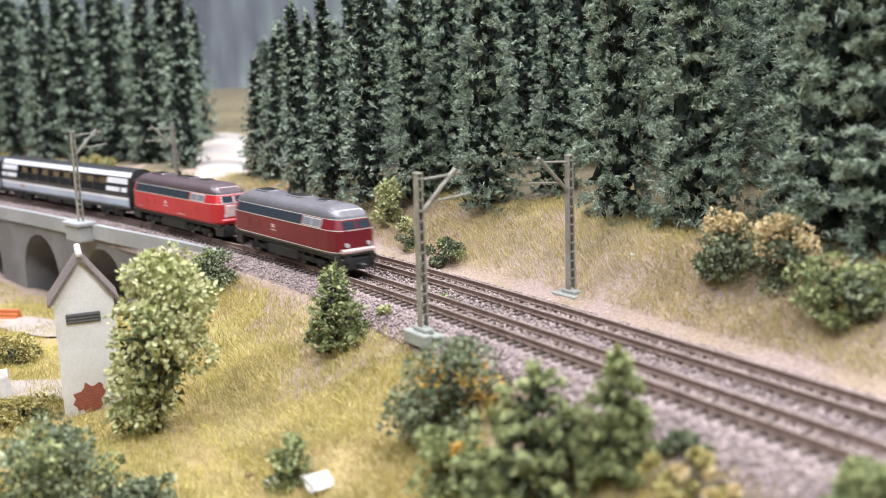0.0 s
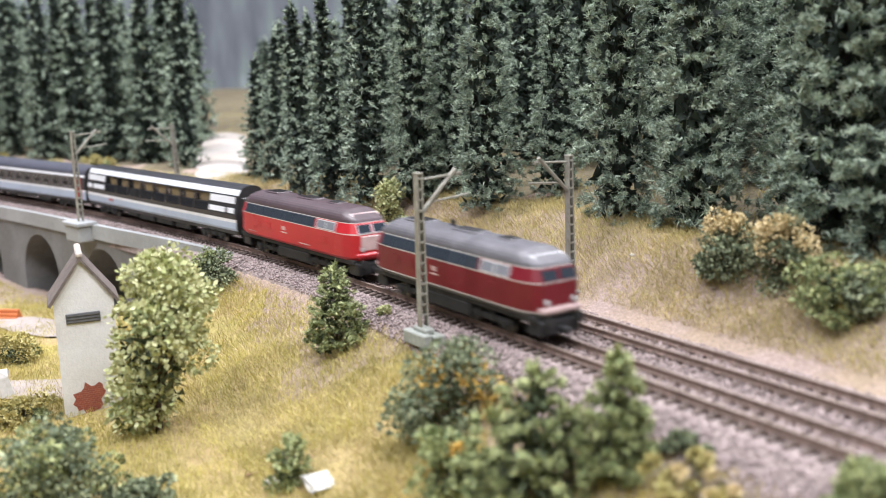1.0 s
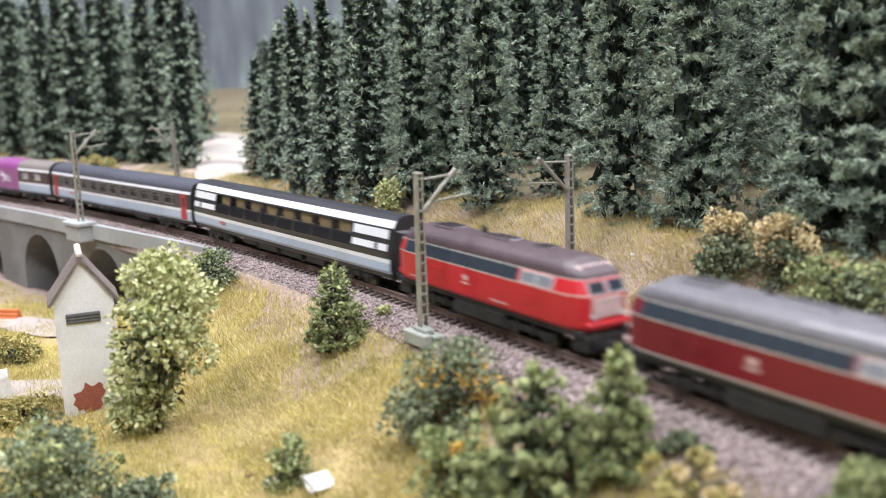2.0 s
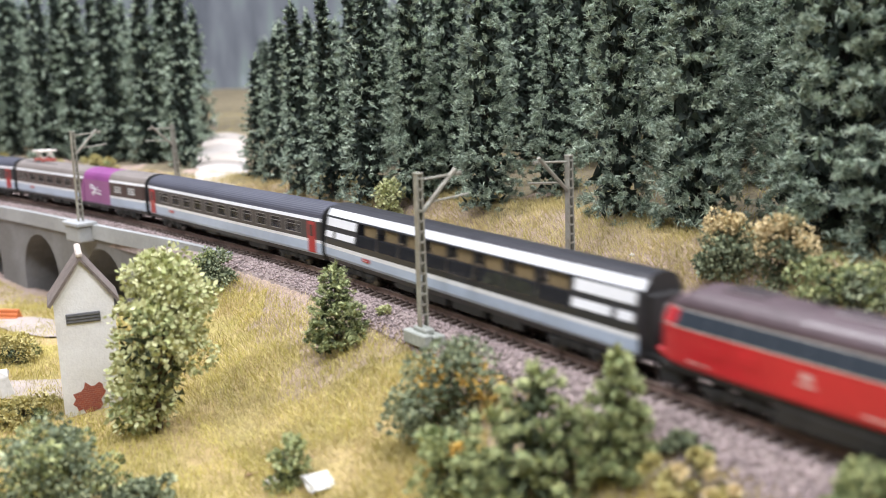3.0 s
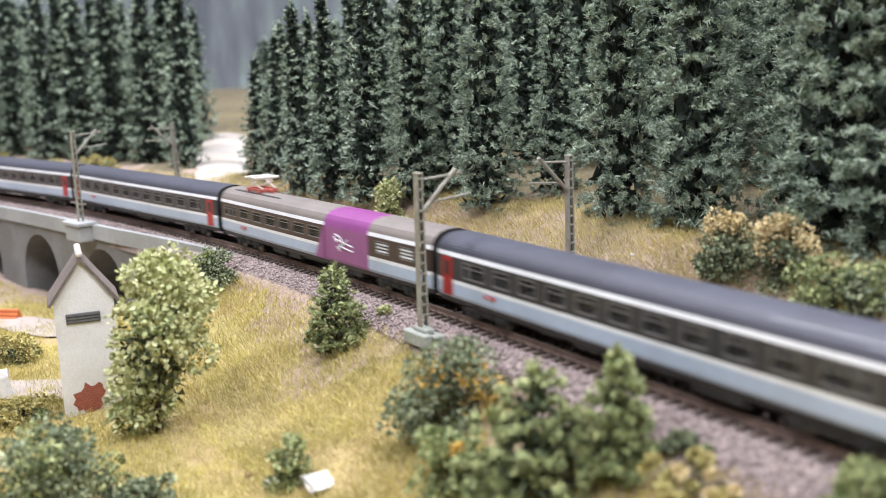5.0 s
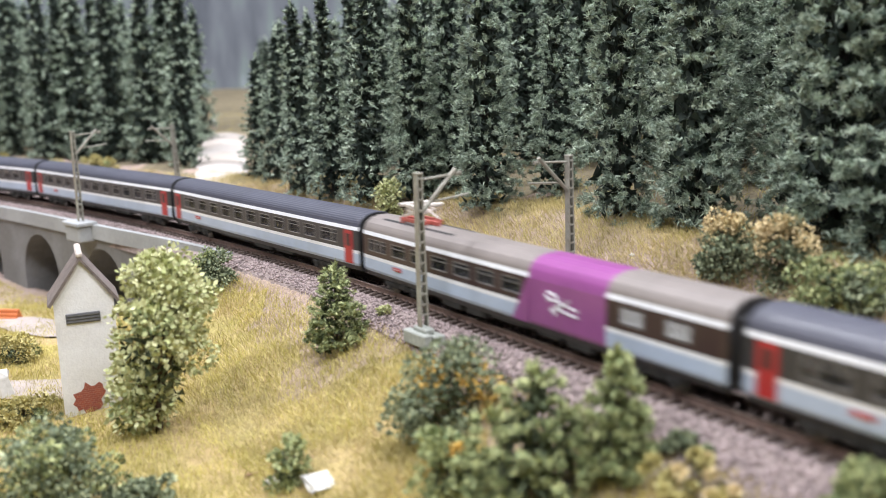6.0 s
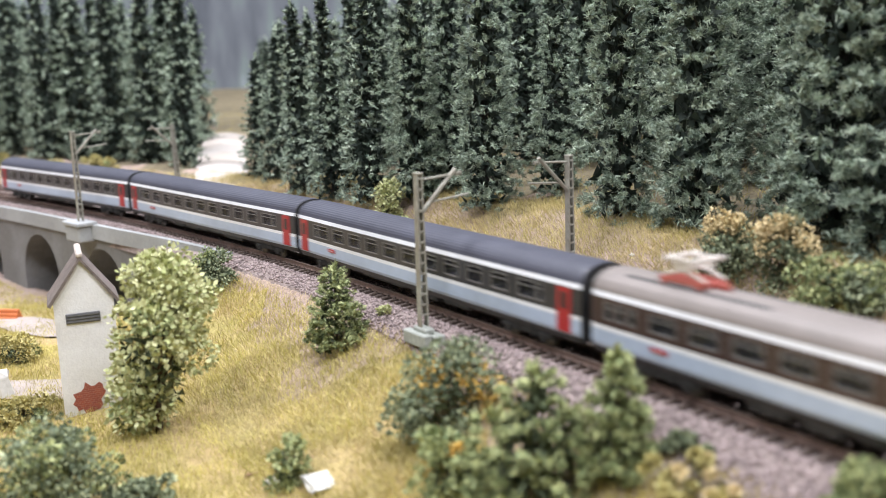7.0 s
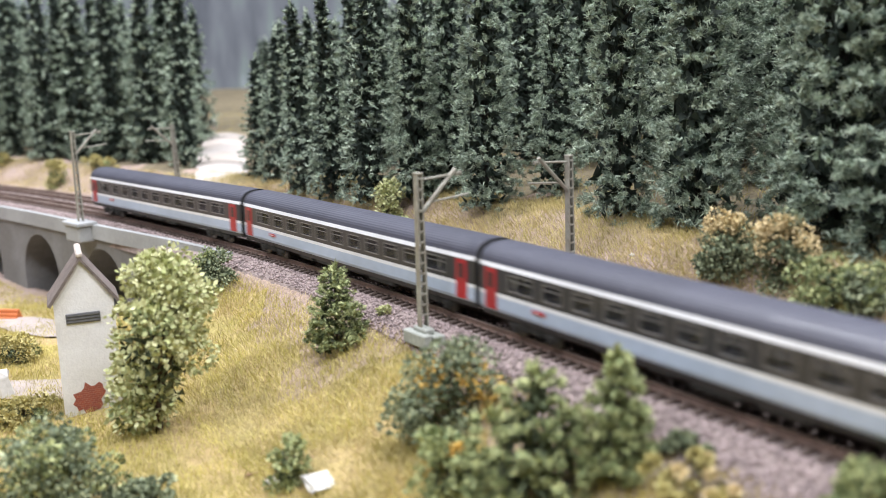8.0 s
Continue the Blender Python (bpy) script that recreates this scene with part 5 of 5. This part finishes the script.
def add_diner(centre, L=0.1640):
    root = tagged(new("dining_coach"), "brown, white and purple dining coach with roof pantograph", "railway coach", "train cars")
    Y = 0.0088
    wins = [(-L / 2 + 0.0050 + i * 0.0042, -L / 2 + 0.0080 + i * 0.0042) for i in range(3)]
    wins += [(-0.0615 + i * 0.0124, -0.0525 + i * 0.0124) for i in range(6)]
    wins += [(0.0490, 0.0570), (0.0640, 0.0720)]
    prof = [(Y - 0.0012, 0.0046), (Y - 0.0004, 0.0064), (Y, 0.0074), (Y, 0.0109), (Y, 0.0121), (Y, 0.0137), (Y, 0.0181), (Y, 0.0193), (Y - 0.0003, 0.0206)]
    roof = ribbed_roof(Y - 0.0005, 0.0206, 0.0252, 4)
    prof = prof + roof[1:]
    seg = [0, 1, 1, 2, 3, 3, 3, 2] + [4] * (len(roof) - 1)
    shell("body", L, prof, seg, [P_SKIRT, P_ICE, P_WHITE, P_MAROON, P_DINROOF, P_BLACK, P_PURPLE, P_BLACK], root, wins, 5, zones=[(0.0130, 0.0440, 6)])
    # the purple field leans back along the side
    for sg in (-1, 1):
        vs = []
        for t in (0.0003, -0.0002):
            vs += [(0.0060, sg * (Y + t), 0.0066), (0.0131, sg * (Y + t), 0.0066), (0.0131, sg * (Y + t), 0.0193), (0.0128, sg * (Y + t), 0.0193)]
        meshpart("purple_field", raw("purple_field", vs, [(0, 1, 2, 3), (7, 6, 5, 4), (0, 4, 5, 1), (1, 5, 6, 2), (2, 6, 7, 3), (3, 7, 4, 0)], P_PURPLE), root)
    # pale swirl emblem on the purple field
    for sg in (-1, 1):
        bm = bmesh.new()
        pts = [(0.0215, 0.0168), (0.0250, 0.0160), (0.0265, 0.0140), (0.0240, 0.0128), (0.0290, 0.0122), (0.0335, 0.0118)]
        for a, b in zip(pts[:-1], pts[1:]):
            tube(bm, (a[0], sg * Y, a[1]), (b[0], sg * Y, b[1]), 0.00032, 6)
        for a, b in (((0.0220, 0.0150), (0.0335, 0.0135)), ((0.0235, 0.0112), (0.0300, 0.0158)), ((0.0225, 0.0124), (0.0245, 0.0108)), ((0.0205, 0.0160), (0.0222, 0.0140))):
            tube(bm, (a[0], sg * Y, a[1]), (b[0], sg * Y, b[1]), 0.00028, 6)
        part("emblem", bm, P_WHITE, root, "pale line emblem")
    window_set(root, wins[:9], 0.0137, 0.0181, G_COACH, Y, P_FRAME)
    window_set(root, wins[9:], 0.0137, 0.0181, G_COACH, Y, P_FRAME)
    for a, b in wins[9:]:
        for k in range(3):
            quad_plate(root, "blind_slat", a + 0.0003, b - 0.0003, 0.0143 + k * 0.0012, 0.0149 + k * 0.0012, P_WHITE, y=Y - 0.0004)
    bm = bmesh.new()
    box(bm, -0.0740, -0.0050, 0.0238, -0.0300, 0.0050, 0.0249, 0.0004)
    part("roof_platform", bm, P_SKIRT, root, "dark roof panel")
    pantograph(root, -0.0560)
    red_logo(root, -L / 2 + 0.0215)
    for sx in (-1, 1):
        bogie(root, sx * (L / 2 - 0.024))
    interior(root, L, P_SEAT)
    coach_ends(root, L)
    underbody(root, L, 4)
    TRAIN.append((root, L, centre))
    return root


def add_loco(label, centre, L, body, roofm, style):
    root = tagged(new("diesel_locomotive"), label, "locomotive", "train cars")
    Y = 0.0096
    zb, zw, zg = 0.0090, 0.0172, 0.0212
    prof = [(Y - 0.0010, 0.0078), (Y, zb), (Y, zb + 0.0003), (Y, zw), (Y, zw + 0.0003), (Y - 0.0012, zg), (Y - 0.00125, zg + 0.0002)]
    for k in range(1, 9):
        a = k / 8 * math.pi / 2
        prof.append(((Y - 0.00125) * math.cos(a) ** 0.72 if k < 8 else 0.0, zg + 0.0002 + 0.0048 * math.sin(a)))
    seg = [1, 2, 0, 2, 0, 2] + [3] * 8 if style == 1 else [0, 0, 0, 2, 0, 2] + [3] * 8
    strip0, strip1 = -L / 2 + 0.0075, L / 2 - 0.0265

    def inset(z):
        return max(0, z - zw) * 0.42 + max(0, z - zg - 0.001) ** 1.0 * 1.3

    ends = ((0.0, 0.66), (0.0022, 0.86), (0.0062, 0.975), (0.0110, 1.0))
    shell("body", L, prof, seg, [body, P_SOLE, P_LINE, roofm, P_GLAZE, P_BLACK], root, ends=ends, inset=inset, zones=[(strip0, strip1, 4, (4,))])
    # engine room glazing
    x = strip0
    n = 7
    w = (strip1 - strip0) / n
    for i in range(n):
        for sg in (-1, 1):
            xa, xb = x + i * w + 0.0003, x + (i + 1) * w - 0.0003
            vs = []
            for t in (0.00020, -0.0003):
                vs += [(xa, sg * (Y - 0.0002 + t), zw + 0.0007), (xb, sg * (Y - 0.0002 + t), zw + 0.0007), (xb, sg * (Y - 0.0011 + t), zg - 0.0003), (xa, sg * (Y - 0.0011 + t), zg - 0.0003)]
            meshpart("window", raw("window", vs, [(0, 1, 2, 3), (7, 6, 5, 4), (0, 4, 5, 1), (1, 5, 6, 2), (2, 6, 7, 3), (3, 7, 4, 0)], G_LOCO), root)
    for sx in (-1, 1):
        for sg in (-1, 1):
            if sx == 1:
                xa, xb = L / 2 - 0.0255, L / 2 - 0.0112
                bm = bmesh.new()
                box(bm, xa, -0.0002, zw + 0.0004, xb, 0.0002, zg - 0.0001)
                w1 = part("cab_window", bm, P_SILVER, root, "silver-framed cab side window")
                for pa, pb in ((xa + 0.0005, (xa + xb) / 2 - 0.0003), ((xa + xb) / 2 + 0.0003, xb - 0.0005)):
                    bm = bmesh.new()
                    box(bm, pa, -0.0003, zw + 0.0008, pb, 0.0003, zg - 0.0005)
                    part("pane", bm, G_CAB, w1)
                # tilts with the side above the belt
                w1.matrix_basis = Matrix.Translation((0, sg * (Y - 0.0001), zw)) @ Matrix.Rotation(sg * 0.29, 4, "X") @ Matrix.Translation((0, 0, -zw))
            # cab front panes
            lean = Matrix.Translation((sx * (L / 2 + 0.00008), 0, zw)) @ Matrix.Rotation(-sx * math.atan(0.42), 4, "Y") @ Matrix.Translation((0, 0, -zw))
            bm = bmesh.new()
            ya, yb = sorted((sg * 0.0003, sg * 0.0062))
            box(bm, -0.0001, ya, zw + 0.0004, 0.0001, yb, zg - 0.0002)
            fr = part("windscreen_frame", bm, P_WHITE if style == 2 else body, root)
            fr.matrix_basis = lean
            bm = bmesh.new()
            box(bm, -0.0002, ya + 0.0003, zw + 0.0006, 0.0002, yb - 0.0003, zg - 0.0003)
            part("pane", bm, G_LOCO, fr)
            # lamps and buffers
            bm = bmesh.new()
            tube(bm, (sx * (L / 2 - 0.0005), sg * 0.0048, 0.0118), (sx * (L / 2 + 0.0005), sg * 0.0048, 0.0118), 0.0009, 12)
            part("headlight", bm, P_SILVER, root)
            bm = bmesh.new()
            tube(bm, (sx * (L / 2 - 0.001), sg * 0.0054, 0.0066), (sx * (L / 2 + 0.0022), sg * 0.0054, 0.0066), 0.0006, 8)
            tube(bm, (sx * (L / 2 + 0.0020), sg * 0.0054, 0.0066), (sx * (L / 2 + 0.0026), sg * 0.0054, 0.0066), 0.0015, 12)
            part("buffer", bm, P_UNDER, root)
        bm = bmesh.new()
        xa, xb = sorted((sx * (L / 2 - 0.0040), sx * (L / 2 + 0.0012)))
        box(bm, xa, -0.0072, 0.0086, xb, 0.0072, 0.0104, 0.0005)
        part("buffer_beam", bm, P_SALMON if style == 1 else body, root, "pale step and hand rail beam" if style == 1 else "")
        bm = bmesh.new()
        xa, xb = sorted((sx * (L / 2 - 0.0060), sx * (L / 2 + 0.0004)))
        box(bm, xa, -0.0074, 0.0022, xb, 0.0074, 0.0068, 0.0005)
        part("plough", bm, P_BLACK, root)
        bm = bmesh.new()
        xa, xb = sorted((sx * (L / 2), sx * (L / 2 + 0.0042)))
        box(bm, xa, -0.0012, 0.0030, xb, 0.0012, 0.0048, 0.0003)
        part("coupler", bm, P_BLACK, root)
        if style == 2:
            bm = bmesh.new()
            xa, xb = sorted((sx * (L / 2 - 0.0004), sx * (L / 2 + 0.0003)))
            box(bm, xa, -0.0052, 0.0112, xb, 0.0052, 0.0166, 0.0002)
            part("front_panel", bm, P_SALMON, root, "whitish front warning panel")
        # pale plate over the windscreen, standing in for the roof front's highlight
        bm = bmesh.new()
        fs = box(bm, -0.0022, -0.0058, -0.0004, 0.0022, 0.0058, 0.0006, 0.0003)
        br = part("roof_highlight", bm, P_SILVER if style == 1 else P_SALMON, root, "pale plate standing for the highlight over the cab windows")
        br.matrix_basis = Matrix.Translation((sx * (L / 2 - 0.0046), 0, zg + 0.0016)) @ Matrix.Rotation(sx * 0.62, 4, "Y")
        bogie(root, sx * (L / 2 - 0.0250), 0.0175, 0.0031)
    # doors, grilles, marks
    for gx in (-0.031, -0.022, 0.024):
        quad_plate(root, "grille", gx, gx + 0.0052, 0.0125, 0.0152, P_OLDRED if style == 1 else P_RED, y=Y - 0.0001, thick=0.0003)
    for dx in (-L / 2 + 0.0130, L / 2 - 0.0165):
        quad_plate(root, "cab_door", dx, dx + 0.0032, 0.0098, 0.0166, body, y=Y - 0.0001, thick=0.0002)
    quad_plate(root, "mark", -0.006, -0.0036, 0.0135, 0.0150, P_SALMON, y=Y - 0.0001, label="pale square maker's mark")
    quad_plate(root, "number_bar", -0.0068, -0.0028, 0.0123, 0.0128, P_SALMON, y=Y - 0.0001)
    if style == 2:
        quad_plate(root, "white_line", -0.036, -0.030, 0.0098, 0.0102, P_SALMON, y=Y - 0.0001)
        quad_plate(root, "white_line", 0.008, 0.016, 0.0098, 0.0102, P_SALMON, y=Y - 0.0001)
    # roof fittings
    for rx, rw, rl in ((-0.026, 0.0036, 0.011), (0.002, 0.0030, 0.013), (0.022, 0.0026, 0.006)):
        bm = bmesh.new()
        box(bm, rx - rl / 2, -rw, 0.0256, rx + rl / 2, rw, 0.0266, 0.0003)
        rp = part("roof_hatch", bm, roofm, root)
        bm = bmesh.new()
        for k in range(6):
            xx = rx - rl / 2 + rl * (k + 0.5) / 6
            box(bm, xx - 0.0003, -rw * 0.8, 0.0265, xx + 0.0003, rw * 0.8, 0.0268)
        part("louvre", bm, P_BLACK, rp)
    for sg in (-1, 1):
        bm = bmesh.new()
        box(bm, -0.0200, sg * 0.0052 - 0.0003, 0.0240, 0.0020, sg * 0.0052 + 0.0003, 0.0251, 0.0001)
        part("roof_rail", bm, roofm, root)
    bm = bmesh.new()
    tube(bm, (-0.0100, 0.0012, 0.0262), (-0.0100, 0.0012, 0.0284), 0.0005, 8)
    tube(bm, (-0.0086, 0.0012, 0.0262), (-0.0086, 0.0012, 0.0280), 0.0005, 8)
    part("horn", bm, P_BLACK, root)
    # frame and tanks
    bm = bmesh.new()
    box(bm, -L / 2 + 0.001, -0.0084, 0.0062, L / 2 - 0.001, 0.0084, 0.0080, 0.0003)
    part("frame", bm, P_UNDER, root)
    bm = bmesh.new()
    box(bm, -0.0130, -0.0086, 0.0018, 0.0130, 0.0086, 0.0066, 0.0008)
    part("fuel_tank", bm, P_UNDER, root)
    TRAIN.append((root, L, centre))
    return root


add_loco("wine red diesel locomotive with dusty grey roof", 0.3806, 0.0898, P_OLDRED, P_ROOFGREY, 1)
add_loco("bright red diesel locomotive with brownish roof and white front", 0.4874, 0.0938, P_RED, P_ROOFBROWN, 2)
add_panorama(0.6239)
add_coach("grey and pale blue coach with red doors behind the panorama coach", 0.7937, seed=1)
add_diner(0.9635)
add_coach("grey and pale blue coach with red doors behind the dining coach", 1.1333, seed=2)
add_coach("grey and pale blue coach with red doors, last but one", 1.3031, seed=3)
add_coach("grey and pale blue coach with red doors ending the train", 1.4729, seed=5)


def motions():
    for root, L, s1 in TRAIN:
        rows = []
        for i in range(17):
            t = i * 0.5
            s = s1 - float(np.interp(t, RUN_T, RUN_D))
            ax, ay, _ = rail_xy(s - L * 0.35, 0)
            bx, by, _ = rail_xy(s + L * 0.35, 0)
            rows.append((t, Matrix.Translation(((ax + bx) / 2, (ay + by) / 2, 0)) @ Matrix.Rotation(math.atan2(ay - by, ax - bx), 4, "Z")))
        walk(root, rows)


motions()
